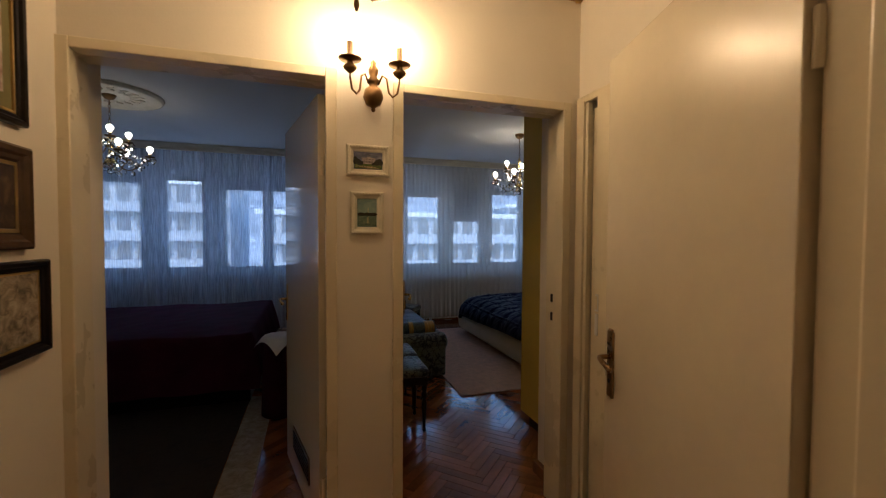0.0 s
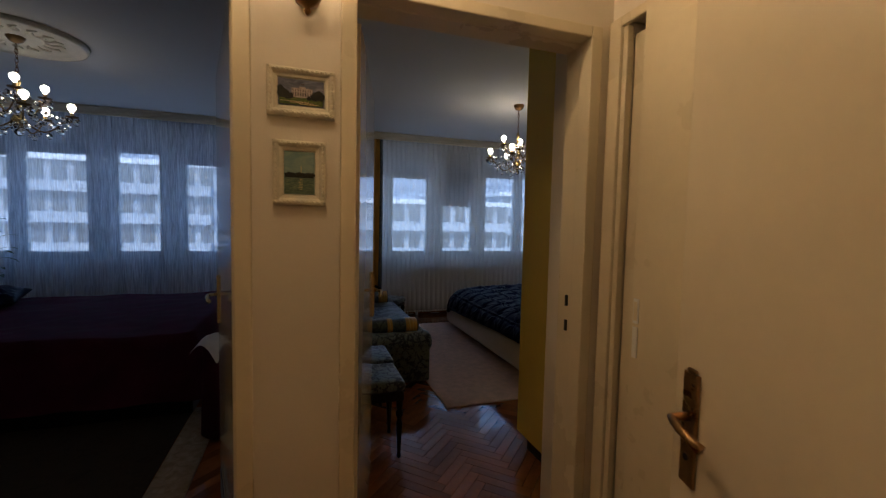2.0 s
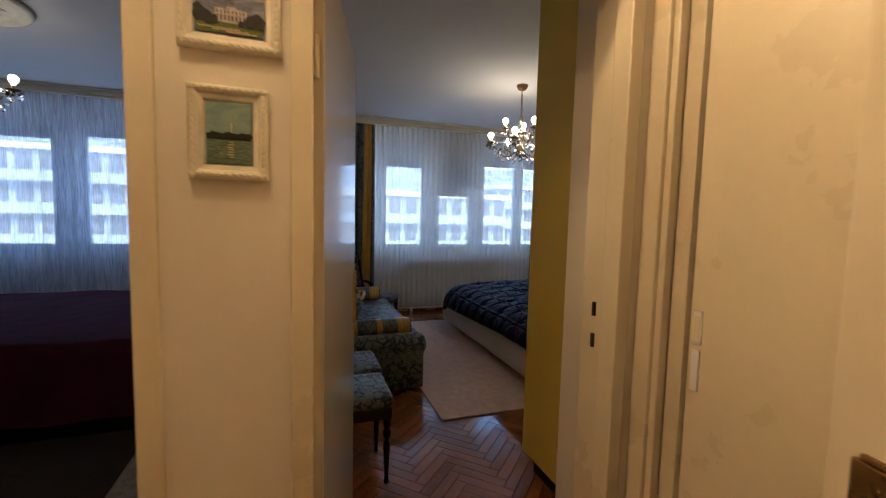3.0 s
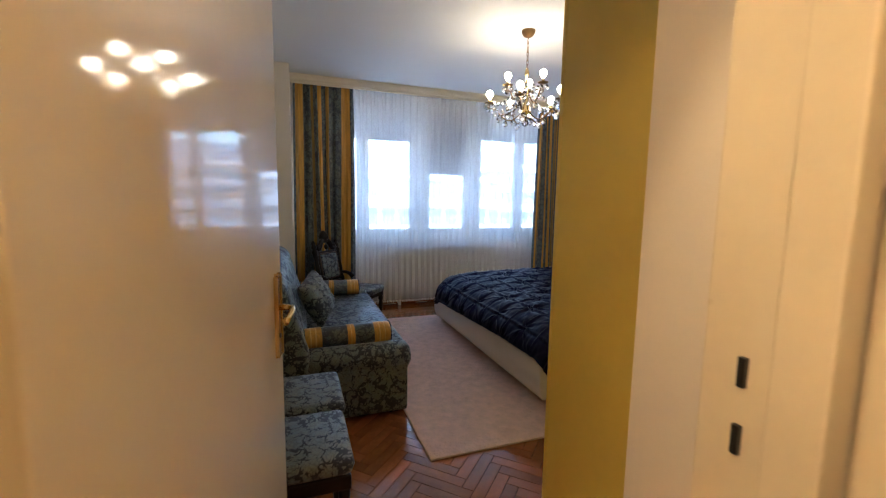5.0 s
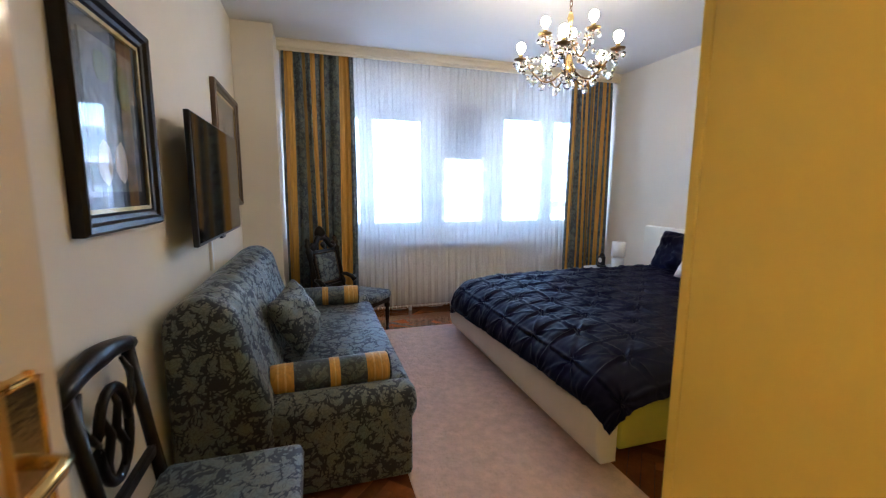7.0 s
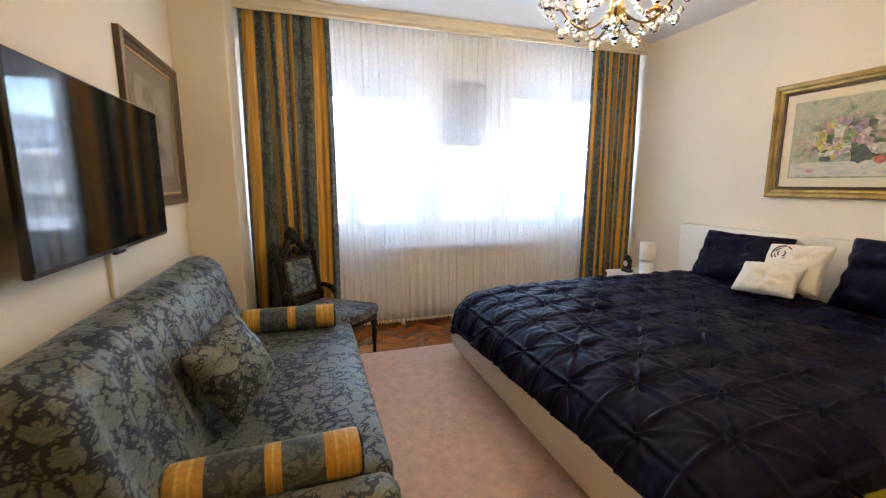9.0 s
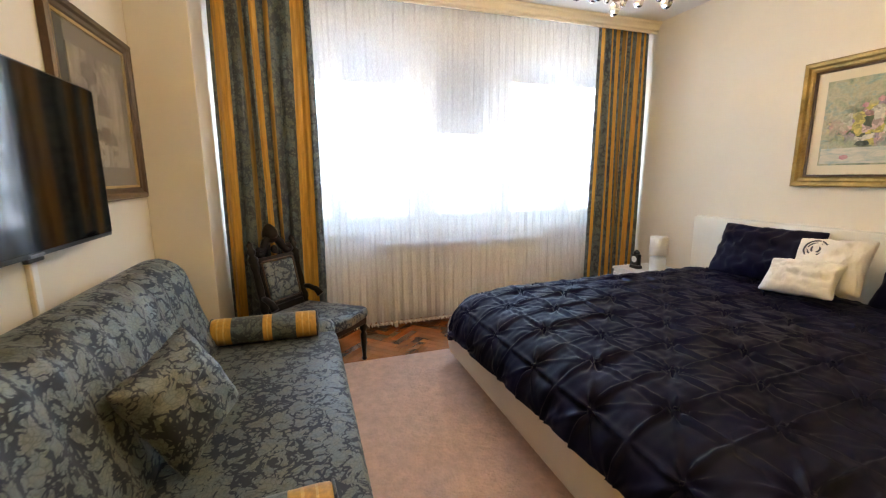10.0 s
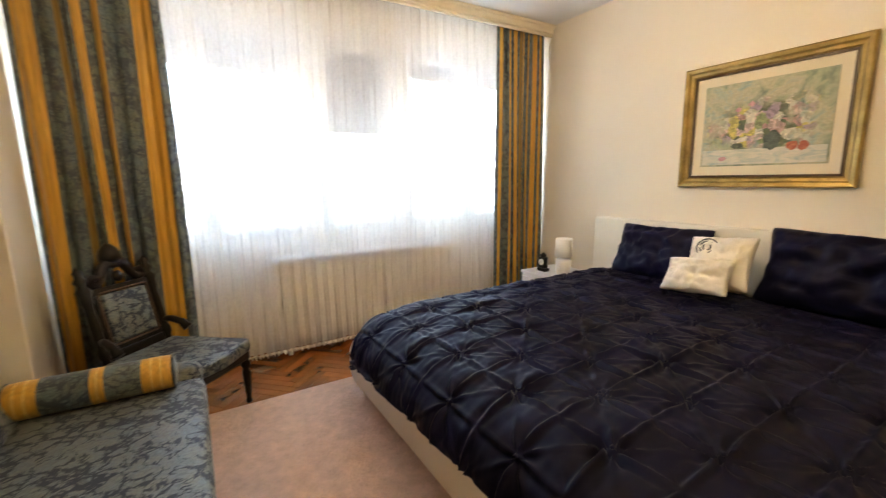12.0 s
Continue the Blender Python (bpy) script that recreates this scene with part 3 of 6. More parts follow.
# ---- curtains ----
def curtain(name, mat, x0, x1, y, z0, z1, waves, depth, label, periods=1.0, shift=0.0, gather=0.0, parent_kind="", seed=1, nv=14):
    rnd = random.Random(seed)
    ph = [rnd.uniform(0, 6.28) for _ in range(6)]

    def f(u, v):
        fold = math.sin(2 * math.pi * waves * u + ph[0] + 0.9 * math.sin(2 * math.pi * 2.3 * u + ph[1]))
        small = 0.35 * math.sin(2 * math.pi * waves * 2.7 * u + ph[2] + 1.5 * v)
        sway = 0.012 * math.sin(3 * v + 9 * u + ph[3])
        mid = (x0 + x1) / 2
        x = x0 + (x1 - x0) * u
        x = mid + (x - mid) * (1 + gather * (1 - v)) + sway
        hem = 0.012 * math.sin(2 * math.pi * waves * u * 1.7 + ph[4]) * (1 - v)
        return (x, y + depth * (fold + small) * (0.75 + 0.25 * (1 - v)), z0 + (z1 - z0) * v + hem)
    bm = sheet(int(waves * 14), nv, f, lambda u, v: u * periods + shift)
    ob = part(name, bm, mat, None, smooth=True)
    return tagged(ob, label, "curtain")


curtain("curtain", CURTAIN, 2.085, 2.735, 8.872, 0.02, 2.60, 6, 0.022, "heavy blue damask curtain with gold stripes, drawn aside", 1.0, 0.0, 0.0, seed=3)
curtain("curtain", CURTAIN, 5.165, 5.735, 8.872, 0.02, 2.60, 7, 0.02, "heavy blue damask curtain with gold stripes beside the bed", 2.0, 0.35, 0.0, seed=8)
net2 = curtain("net_curtain", SHEER, 2.70, 5.22, 8.915, 0.085, 2.60, 34, 0.008, "sheer white net curtain across the window", seed=5, nv=10)
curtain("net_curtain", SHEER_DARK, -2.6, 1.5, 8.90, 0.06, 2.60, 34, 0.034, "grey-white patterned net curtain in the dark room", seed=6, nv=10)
part_hem = curtain("lace_hem", LINEN, 2.72, 5.16, 8.912, 0.068, 0.088, 60, 0.012, "white lace hem of the net curtain", seed=5, nv=2)
part_hem.parent = net2
del part_hem["category"]


# ---- radiator ----
rad = thing("radiator", "white ribbed radiator below the window", "radiator", (3.92, 9.02, 0))
inv = Matrix.Translation((-3.92, -9.02, 0))
for k in range(18):
    x = 3.20 + k * 0.0805
    bm = boxes(((x, 8.955, 0.13), (x + 0.064, 9.085, 0.735)), bevel=0.012)
    bm.transform(inv)
    part("rib", bm, WHITE, rad)
bm = boxes(((3.19, 8.95, 0.738), (4.655, 9.09, 0.752)), bevel=0.003)
bm.transform(inv)
part("top_grille", bm, WHITE, rad)
for k in range(9):
    x = 3.215 + k * 0.16
    bm = boxes(((x, 8.951, 0.700), (x + 0.125, 8.957, 0.724)))
    bm.transform(inv)
    part("vent_slot", bm, SHUTTER, rad)
for x in (3.3, 4.5):
    bm = boxes(((x, 9.0, 0.0), (x + 0.03, 9.05, 0.135)), bevel=0.003)
    bm.transform(inv)
    part("foot", bm, WHITE, rad)


# ---- wardrobe beside the door ----
wd = thing("wardrobe", "tall mustard lacquered wardrobe beside the bedroom door", "wardrobe", (3.7, 4.95, 0))
inv = Matrix.Translation((-3.7, -4.95, 0))


def wput(nm, a, b, mat, par=wd, bev=0.003):
    bm = boxes((a, b), bevel=bev)
    bm.transform(inv)
    return part(nm, bm, mat, par)


wput("side_panel", (2.957, 4.64, 0.10), (2.978, 5.215, 2.50), MUSTARD)
wput("side_panel", (4.480, 4.64, 0.10), (4.500, 5.215, 2.50), MUSTARD)
wput("top_panel", (2.957, 4.64, 2.502), (4.50, 5.238, 2.53), MUSTARD)
wput("back_panel", (2.980, 4.64, 0.10), (4.478, 4.655, 2.50), MUSTARD)
wput("plinth", (3.00, 4.66, 0.0), (4.46, 5.18, 0.098), DARKWOOD)
for k in range(3):
    d = wput("wardrobe_door", (2.958 + k * 0.515, 5.217, 0.10), (2.958 + k * 0.515 + 0.511, 5.238, 2.498), MUSTARD)
    bm = tube(bmesh.new(), [(3.43 + k * 0.5, 5.240, 1.0), (3.43 + k * 0.5, 5.265, 1.02), (3.43 + k * 0.5, 5.265, 1.18), (3.43 + k * 0.5, 5.240, 1.2)], 0.006, 8)
    bm.transform(inv)
    part("pull_handle", bm, BRASS, d)


# ---- bed ----
BX0, BX1, BY0, BY1 = 3.56, 5.66, 6.09, 8.19
bed = thing("bed", "large double bed with a cream leather base and headboard", "bed", ((BX0 + BX1) / 2, (BY0 + BY1) / 2, 0))
inv = Matrix.Translation((-(BX0 + BX1) / 2, -(BY0 + BY1) / 2, 0))


def bput(nm, bm, mat, lab="", smooth=True):
    bm.transform(inv)
    ob = part(nm, bm, mat, bed, lab, smooth)
    return smooth_by_angle(ob) if smooth else ob


side = [(BX0 - 0.022, 0.075), (BX0 - 0.042, 0.095), (BX0 - 0.055, 0.15), (BX0 - 0.060, 0.22), (BX0 - 0.057, 0.30), (BX0 - 0.035, 0.345), (BX0 + 0.02, 0.355), (BX0 + 0.06, 0.355), (BX0 + 0.06, 0.075)]
bput("base_side", extrude_profile(side, "y", BY0 + 0.004, BY1, 0.012), LEATHER, "padded cream leather side of the bed base")
end = [(BY0, 0.14), (BY0 - 0.012, 0.18), (BY0 - 0.02, 0.36), (BY0 - 0.01, 0.445), (BY0 + 0.05, 0.45), (BY0 + 0.05, 0.14)]
bput("base_end", extrude_profile(end, "x", BX0 + 0.062, BX1, 0.01), OLIVE, "olive yellow cloth side of the bed base")
end = [(BY1, 0.055), (BY1 + 0.02, 0.10), (BY1 + 0.03, 0.30), (BY1 + 0.01, 0.35), (BY1 - 0.05, 0.355), (BY1 - 0.05, 0.055)]
bput("base_end", extrude_profile(end, "x", BX0 + 0.062, BX1, 0.01), LEATHER)
bput("mattress", boxes(((BX0 + 0.10, BY0 + 0.06, 0.10), (BX1 - 0.01, BY1 - 0.16, 0.50)), bevel=0.06), LINEN, "white mattress under the duvet")
bput("headboard", boxes(((BX1 + 0.004, BY0 - 0.12, 0.05), (5.752, BY1 + 0.0, 0.965)), bevel=0.022), LEATHER, "cream padded headboard")
for x in (BX0 + 0.2, BX1 - 0.15):
    for y in (BY0 + 0.2, BY1 - 0.2):
        bput("leg", boxes(((x - 0.03, y - 0.03, 0.0), (x + 0.03, y + 0.03, 0.10)), bevel=0.004), BLACK, smooth=False)

# duvet: laid over the mattress, hanging over three sides, pinched in a diamond lattice
DZ = 0.585
EX0, EY0, EY1 = BX0 + 0.14, BY0 + 0.06, BY1 - 0.25
PITCH = 0.19
NEAR = 0.235


def hang(a, r=0.25):
    """How far out and how far down the cloth lies, a metres past the edge of the bed."""
    if a <= 0:
        return 0.0, 0.0
    th = min(a / r, 1.25)
    out, down = r * math.sin(th), r * (1 - math.cos(th))
    rest = max(0.0, a - 1.25 * r)
    return out + rest * math.cos(1.25) * 0.6, down + rest * math.sin(1.25)


def pinch(p, q):
    s, t = p / PITCH, q / PITCH
    a, b = (s + t) * 0.5, (s - t) * 0.5
    fa, fb = abs(math.sin(math.pi * a)), abs(math.sin(math.pi * b))
    puff = 0.008 * (fa * fb) ** 0.5
    da, db_ = abs(a - round(a)) * PITCH * 1.414, abs(b - round(b)) * PITCH * 1.414
    pleat = 0.006 * max(math.exp(-(da / 0.0095) ** 2), math.exp(-(db_ / 0.0095) ** 2))
    i, j = round(a), round(b)
    dx, dy = (a + b - i - j) * PITCH, (a - b - i + j) * PITCH
    r = math.hypot(dx, dy)
    th = math.atan2(dy, dx)
    star = 0.015 * (1 - 2 * abs(math.sin(4 * th + 1.1 * i + 0.7 * j)) ** 0.7) * min(1.0, r / 0.02) * math.exp(-(r / 0.075) ** 2)
    knot = -0.024 * math.exp(-(r / 0.02) ** 2)
    row = 0.017 * math.exp(-(dy / 0.011) ** 2) * (0.35 + 0.65 * math.cos(0.5 * math.pi * dx / PITCH)) - 0.007 * math.exp(-((dy - 0.022) / 0.012) ** 2)
    row += 0.013 * math.exp(-(dx / 0.010) ** 2) * (0.25 + 0.75 * math.cos(0.5 * math.pi * dy / PITCH)) - 0.005 * math.exp(-((dx + 0.02) / 0.011) ** 2)
    crease = 0.004 * noise.noise(Vector((p * 24, q * 10, 1.0))) + 0.004 * noise.noise(Vector((p * 8, q * 30, 4.0)))
    return puff + pleat + star + knot + row + crease


def duvet(u, v):
    over = 0.33 + 0.10 * v * v
    p = -over + u * (5.52 - EX0 + over)
    q = -NEAR + v * (EY1 - EY0 + NEAR + 0.34)
    a = max(0.0, -p)
    b = max(0.0, -q)
    c = max(0.0, q - (EY1 - EY0))
    bc = max(b, c)
    reach = math.hypot(a, bc)
    out, down = hang(reach, 0.25 if not c else 0.25 - 0.05 * c / reach)
    ox, ob_ = (out * a / reach, out * bc / reach) if reach else (0.0, 0.0)
    dx_, db = (down * a / reach, down * bc / reach) if reach else (0.0, 0.0)
    down = min(down, 0.30 + 0.04 * noise.noise(Vector((p * 3, q * 3, 0))))
    h = pinch(p, q)
    broad = 0.025 * noise.noise(Vector((p * 1.7, q * 1.7, 7.0)))
    tilt_x = min(1.0, dx_ / 0.1)
    tilt_y = min(1.0, db / 0.1)
    x = EX0 + max(p, 0.0) - ox - h * tilt_x
    y = EY0 + min(max(q, 0.0), EY1 - EY0) + (-ob_ - h * tilt_y if b else ob_ + h * tilt_y if c else 0.0)
    edge = min(1.0, max(0.0, p) / 0.35)
    z = DZ - 0.035 * (1 - edge) ** 2 + broad * min(1.0, 0.3 + edge) + h * (1 - 0.7 * max(tilt_x, tilt_y)) - down
    return (x, y, max(z, 0.25))


dvt = thing("duvet", "navy blue pinch-pleated duvet spread over the bed", "duvet", ((BX0 + BX1) / 2, (BY0 + BY1) / 2, 0.35))
duvet_inv = Matrix.Translation((-(BX0 + BX1) / 2, -(BY0 + BY1) / 2, -0.35))
bm = sheet(340, 390, duvet)
bm.transform(duvet_inv)
dv = part("cover", bm, NAVY, dvt, smooth=True)
knot_mesh = bpy.data.meshes.new("pinch_knot")
bm = lathe(bmesh.new(), [(0.004, -0.004), (0.008, 0.0), (0.006, 0.005), (0.001, 0.007)], seg=7)
bm.to_mesh(knot_mesh)
bm.free()
knot_mesh.materials.append(NAVY)
for ka in range(-2, 14):
    for kb in range(-12, 14):
        p_, q_ = (ka + kb) * PITCH, (ka - kb) * PITCH
        if -0.2 < p_ < 5.4 - EX0 and -0.2 < q_ < EY1 - EY0 + 0.2:
            o = new("pinch_knot", knot_mesh)
            o.parent = dvt
            v_ = (q_ + NEAR) / (EY1 - EY0 + NEAR + 0.34)
            over_ = 0.33 + 0.10 * v_ * v_
            o.location = duvet_inv @ Vector(duvet((p_ + over_) / (5.52 - EX0 + over_), v_))
sol = dv.modifiers.new("thickness", "SOLIDIFY")
sol.thickness, sol.offset = 0.012, -1.0


def cushion(name, w, h, t, mat, m, label, corner=2.4, attr=None, group="", piping=None, crumple=1.0):
    """A stuffed cushion: w by h, t thick in the middle, with pointed corners and a seam."""
    n = 26
    bm = bmesh.new()

    def place(a, b, s):
        pinch_in = 1 - 0.13 * (1 - abs(a) ** 2) * abs(b) ** 3
        pinch_in2 = 1 - 0.13 * (1 - abs(b) ** 2) * abs(a) ** 3
        puff = max(0.0, (1 - abs(a) ** corner) * (1 - abs(b) ** corner)) ** 0.55
        rc = 1 - 0.08 * (abs(a) * abs(b)) ** 5
        wr = crumple * 0.22 * t * noise.noise(Vector((a * 3 + w * 7, b * 3 + h * 5, s))) + crumple * 0.24 * t * noise.noise(Vector((a * 10 + w * 3, b * 4, s * 2)))
        return m @ Vector((a * w / 2 * pinch_in2 * rc, s * (t / 2 * puff + wr * puff), b * h / 2 * pinch_in * rc))
    for s in (1, -1):
        g = [[bm.verts.new(place(-1 + 2 * i / n, -1 + 2 * j / n, s)) for j in range(n + 1)] for i in range(n + 1)]
        for i in range(n):
            for j in range(n):
                q = (g[i][j], g[i + 1][j], g[i + 1][j + 1], g[i][j + 1])
                bm.faces.new(q if s < 0 else tuple(reversed(q)))
    bmesh.ops.remove_doubles(bm, verts=bm.verts, dist=0.0008)
    ob = tagged(part(name, bm, mat, None, smooth=True), label, "pillow" if "pillow" in name else "cushion", group)
    return ob


cushion("pillow", 0.68, 0.42, 0.20, NAVY, pose(5.53, 7.53, 0.765, 0, 0, 92) @ pose(0, 0, 0, 24, 0, 0), "navy blue pillow propped against the headboard", group="pillows on the bed")
cushion("pillow", 0.86, 0.48, 0.24, NAVY, pose(5.53, 6.52, 0.785, 0, 0, 88) @ pose(0, 0, 0, 22, 0, 0), "large navy blue pillow propped against the headboard", group="pillows on the bed")
PM = pose(5.37, 7.07, 0.79, 0, 0, 96) @ pose(0, 0, 0, 34, 4, 0)
wp = cushion("pillow", 0.37, 0.36, 0.14, LINEN, pose(5.37, 7.07, 0.79, 0, 0, 96) @ pose(0, 0, 0, 34, 4, 0), "white square pillow with a dark round print", group="pillows on the bed", crumple=0.7)
for r_ in (0.055, 0.038, 0.02):
    ring = [PM @ Vector((0.06 + r_ * math.cos(k * math.pi / 10), 0.058 - 0.9 * r_ * r_, 0.07 + 1.0 * r_ * math.sin(k * math.pi / 10))) for k in range(21)]
    part("print_ring", tube(bmesh.new(), ring, 0.0045, 5), INK, wp, "dark round print")
cushion("pillow", 0.37, 0.245, 0.12, LINEN, pose(5.22, 7.11, 0.725, 0, 0, 98) @ pose(0, 0, 0, 42, 3, 0), "small white oblong pillow with ruffled ends", group="pillows on the bed", crumple=0.8)


# ---- nightstand, lamp, clock ----
ns = thing("nightstand", "small white nightstand beside the bed", "nightstand", (5.52, 8.47, 0))
part("body", boxes(((-0.21, -0.19, 0.06), (0.22, 0.20, 0.44)), bevel=0.006), WHITE, ns)
part("top", boxes(((-0.22, -0.20, 0.442), (0.225, 0.21, 0.465)), bevel=0.005), WHITE, ns)
dr = part("drawer", boxes(((-0.232, -0.17, 0.26), (-0.212, 0.18, 0.42)), bevel=0.004), WHITE, ns)
part("knob", lathe(bmesh.new(), [(0.004, 0), (0.012, 0.012), (0.010, 0.02), (0.002, 0.022)], (-0.232, 0.0, 0.34), 10, Matrix.Rotation(radians(-90), 4, "Y")), STEEL, dr)
for x in (-0.18, 0.18):
    for y in (-0.16, 0.16):
        part("leg", boxes(((x - 0.018, y - 0.018, 0), (x + 0.018, y + 0.018, 0.059)), bevel=0.003), WHITE, ns)
lamp = thing("table_lamp", "small white table lamp with a drum shade, on the nightstand", "lamp", (5.50, 8.36, 0.466))
part("base", lathe(bmesh.new(), [(0.058, 0), (0.064, 0.006), (0.065, 0.02), (0.065, 0.118), (0.060, 0.128), (0.02, 0.132), (0.02, 0.16)], seg=20), WHITE, lamp, smooth=True)
part("shade", lathe(bmesh.new(), [(0.072, 0.15), (0.074, 0.152), (0.070, 0.305), (0.068, 0.305)], seg=24), LINEN, lamp, "white drum shade", smooth=True)
ck = thing("alarm_clock", "small black alarm clock with a round dial", "clock", (5.42, 8.52, 0.466))
part("case", boxes(((-0.03, -0.05, 0), (0.03, 0.05, 0.03)), ((-0.022, -0.038, 0.03), (0.022, 0.038, 0.13)), bevel=0.008), BLACK, ck)
part("dial", lathe(bmesh.new(), [(0.028, 0), (0.028, 0.004)], (-0.0225, 0, 0.085), 18, Matrix.Rotation(radians(-90), 4, "Y")), WHITE, ck)
part("bell", lathe(bmesh.new(), [(0.03, 0.13), (0.026, 0.15), (0.012, 0.165), (0.003, 0.17)], seg=14), BLACK, ck, smooth=True)


# ---- sofa ----
sofa = thing("sofa", "two-seat sofa in blue-grey damask with rolled arms", "sofa", (2.2, 7.3, 0))
inv = Matrix.Translation((-2.2, -7.3, 0))


def sput(nm, bm, lab="", mat=None, smooth=True):
    bm.transform(inv)
    ob = part(nm, bm, mat or DAMASK, sofa, lab)
    return smooth_by_angle(ob, 50) if smooth else ob


SY0, SY1 = 6.345, 8.235
back = [(1.775, 0.10), (1.770, 0.70)] + [(1.90 + 0.132 * math.cos(a), 0.785 + 0.125 * math.sin(a)) for a in [math.pi - k * math.pi * 0.95 / 9 for k in range(10)]] + [(2.07, 0.66), (2.14, 0.45), (2.15, 0.10)]


def back_shape(u, v):
    """The rolled back: its outline drawn along the sofa, with soft upright channels and rounded ends."""
    y0, y1 = SY0 - 0.015, SY1 - 0.20
    y = y0 + (y1 - y0) * u
    d = min(y - y0, y1 - y)
    soft = 0.06 if y - y0 < y1 - y else 0.13
    shrink = 1.0 if d > soft else math.sqrt(max(0.0, 1 - ((soft - d) / soft) ** 2))
    k = v * (len(back) - 1)
    i = min(int(k), len(back) - 2)
    x = back[i][0] + (back[i + 1][0] - back[i][0]) * (k - i)
    z = back[i][1] + (back[i + 1][1] - back[i][1]) * (k - i)
    inner = max(0.0, min(1.0, (v - 0.15) / 0.2)) * max(0.0, min(1.0, (1 - v) / 0.15))
    rip = inner * (0.006 * math.sin(2 * math.pi * y / 0.13 + 0.8 * math.sin(9 * y)) + 0.008 * noise.noise(Vector((y * 6, v * 5, 2.0))))
    cx, cz = 1.94, 0.5
    x, z = cx + (x - cx) * (0.82 + 0.18 * shrink), cz + (z - cz) * (1 - (0.10 if soft < 0.1 else 0.24) * (1 - shrink))
    return (x + rip, y, z + rip * 0.5)


bm = sheet(110, 52, back_shape)
for yy in (SY0 - 0.015, SY1 - 0.20):
    loop = [v for v in bm.verts if abs(v.co.y - yy) < 1e-5]
    bm.faces.new(loop)
bmesh.ops.recalc_face_normals(bm, faces=bm.faces)
sput("backrest", bm)
sput("base", boxes(((1.80, SY0 + 0.03, 0.045), (2.70, SY1 - 0.03, 0.30)), bevel=0.02))


bm = boxes(((2.10, SY0 + 0.20, 0.285), (2.755, SY1 - 0.20, 0.415)), bevel=0.045)
sput("seat_cushion", bm)
for y0, y1 in ((SY0, SY0 + 0.20), (SY1 - 0.20, SY1)):
    sput("arm_panel", boxes(((1.88, y0 + 0.012, 0.02), (2.72, y1 - 0.012, 0.365)), bevel=0.02))
    cy = (y0 + y1) / 2
    bm = lathe(bmesh.new(), [(0.055, 0.0), (0.085, 0.022), (0.094, 0.05), (0.094, 0.74), (0.085, 0.768), (0.055, 0.79)], (1.955, cy, 0.352), 24, Matrix.Rotation(radians(90), 4, "Y"))
    sput("arm_roll", bm)
for x in (1.86, 2.64):
    for y in (SY0 + 0.08, SY1 - 0.08):
        sput("foot", boxes(((x - 0.03, y - 0.03, 0), (x + 0.03, y + 0.03, 0.06)), bevel=0.005), mat=DARKWOOD, smooth=False)


def bolster(y, z, x0, x1, r, rz):
    prof = [(0.02, 0), (r * 0.8, 0.006), (r * 0.97, 0.02), (r, 0.05), (r, x1 - x0 - 0.05), (r * 0.97, x1 - x0 - 0.02), (r * 0.8, x1 - x0 - 0.006), (0.02, x1 - x0)]
    bm = bmesh.new()
    lay = bm.verts.layers.float.new("u")
    lathe(bm, prof, seg=28)
    for v in bm.verts:
        v[lay] = min(0.999, max(0.0, v.co.z / (x1 - x0)))
    bmesh.ops.subdivide_edges(bm, edges=[e for e in bm.edges if abs(e.verts[0].co.z - e.verts[1].co.z) > 0.2], cuts=20)
    for v in bm.verts:
        v[lay] = min(0.999, max(0.0, v.co.z / (x1 - x0)))
    bm.transform(pose((x0 + x1) / 2, y, z, 0, 0, rz) @ Matrix.Rotation(radians(90), 4, "Y") @ Matrix.Translation((0, 0, -(x1 - x0) / 2)))
    ob = thing("bolster", "round bolster cushion in blue damask with gold stripes", "cushion", ((x0 + x1) / 2, y, z), "bolsters on the sofa")
    back_to = Matrix.Translation((-(x0 + x1) / 2, -y, -z))
    bm.transform(back_to)
    smooth_by_angle(part("roll", bm, BOLSTER, ob), 50)
    turn = pose(0, 0, 0, 0, 0, rz)
    for e in (-1, 1):
        ring = [turn @ Vector((e * ((x1 - x0) / 2 - 0.012), (r * 0.98) * math.cos(k * math.pi / 12), (r * 0.98) * math.sin(k * math.pi / 12))) for k in range(25)]
        part("piping", tube(bmesh.new(), ring, 0.004, 6), DAMASK, ob, smooth=True)
    return ob


bolster(6.555, 0.470, 2.10, 2.655, 0.072, 3)
bolster(7.965, 0.488, 2.10, 2.655, 0.072, -2)
cushion("cushion", 0.36, 0.36, 0.16, DAMASK, pose(2.215, 7.02, 0.62, 0, 0, 64.6) @ pose(0, 0, 0, -24, 0, 0) @ pose(0, 0, 0, 0, 76, 0), "square damask cushion leaning on the sofa back", crumple=0.35)


# ---- lamps ----
def bulb_mesh(r=0.027):
    return lathe(bmesh.new(), [(0.008, 0.0), (0.012, 0.012), (r * 0.85, 0.026), (r, 0.042), (r * 0.82, 0.058), (r * 0.4, 0.067), (0.003, 0.069)], seg=14)


def crystal_mesh(size):
    return lathe(bmesh.new(), [(0.001, 0.0), (0.30 * size, -0.25 * size), (0.42 * size, -0.6 * size), (0.28 * size, -0.9 * size), (0.001, -1.0 * size)], seg=6)


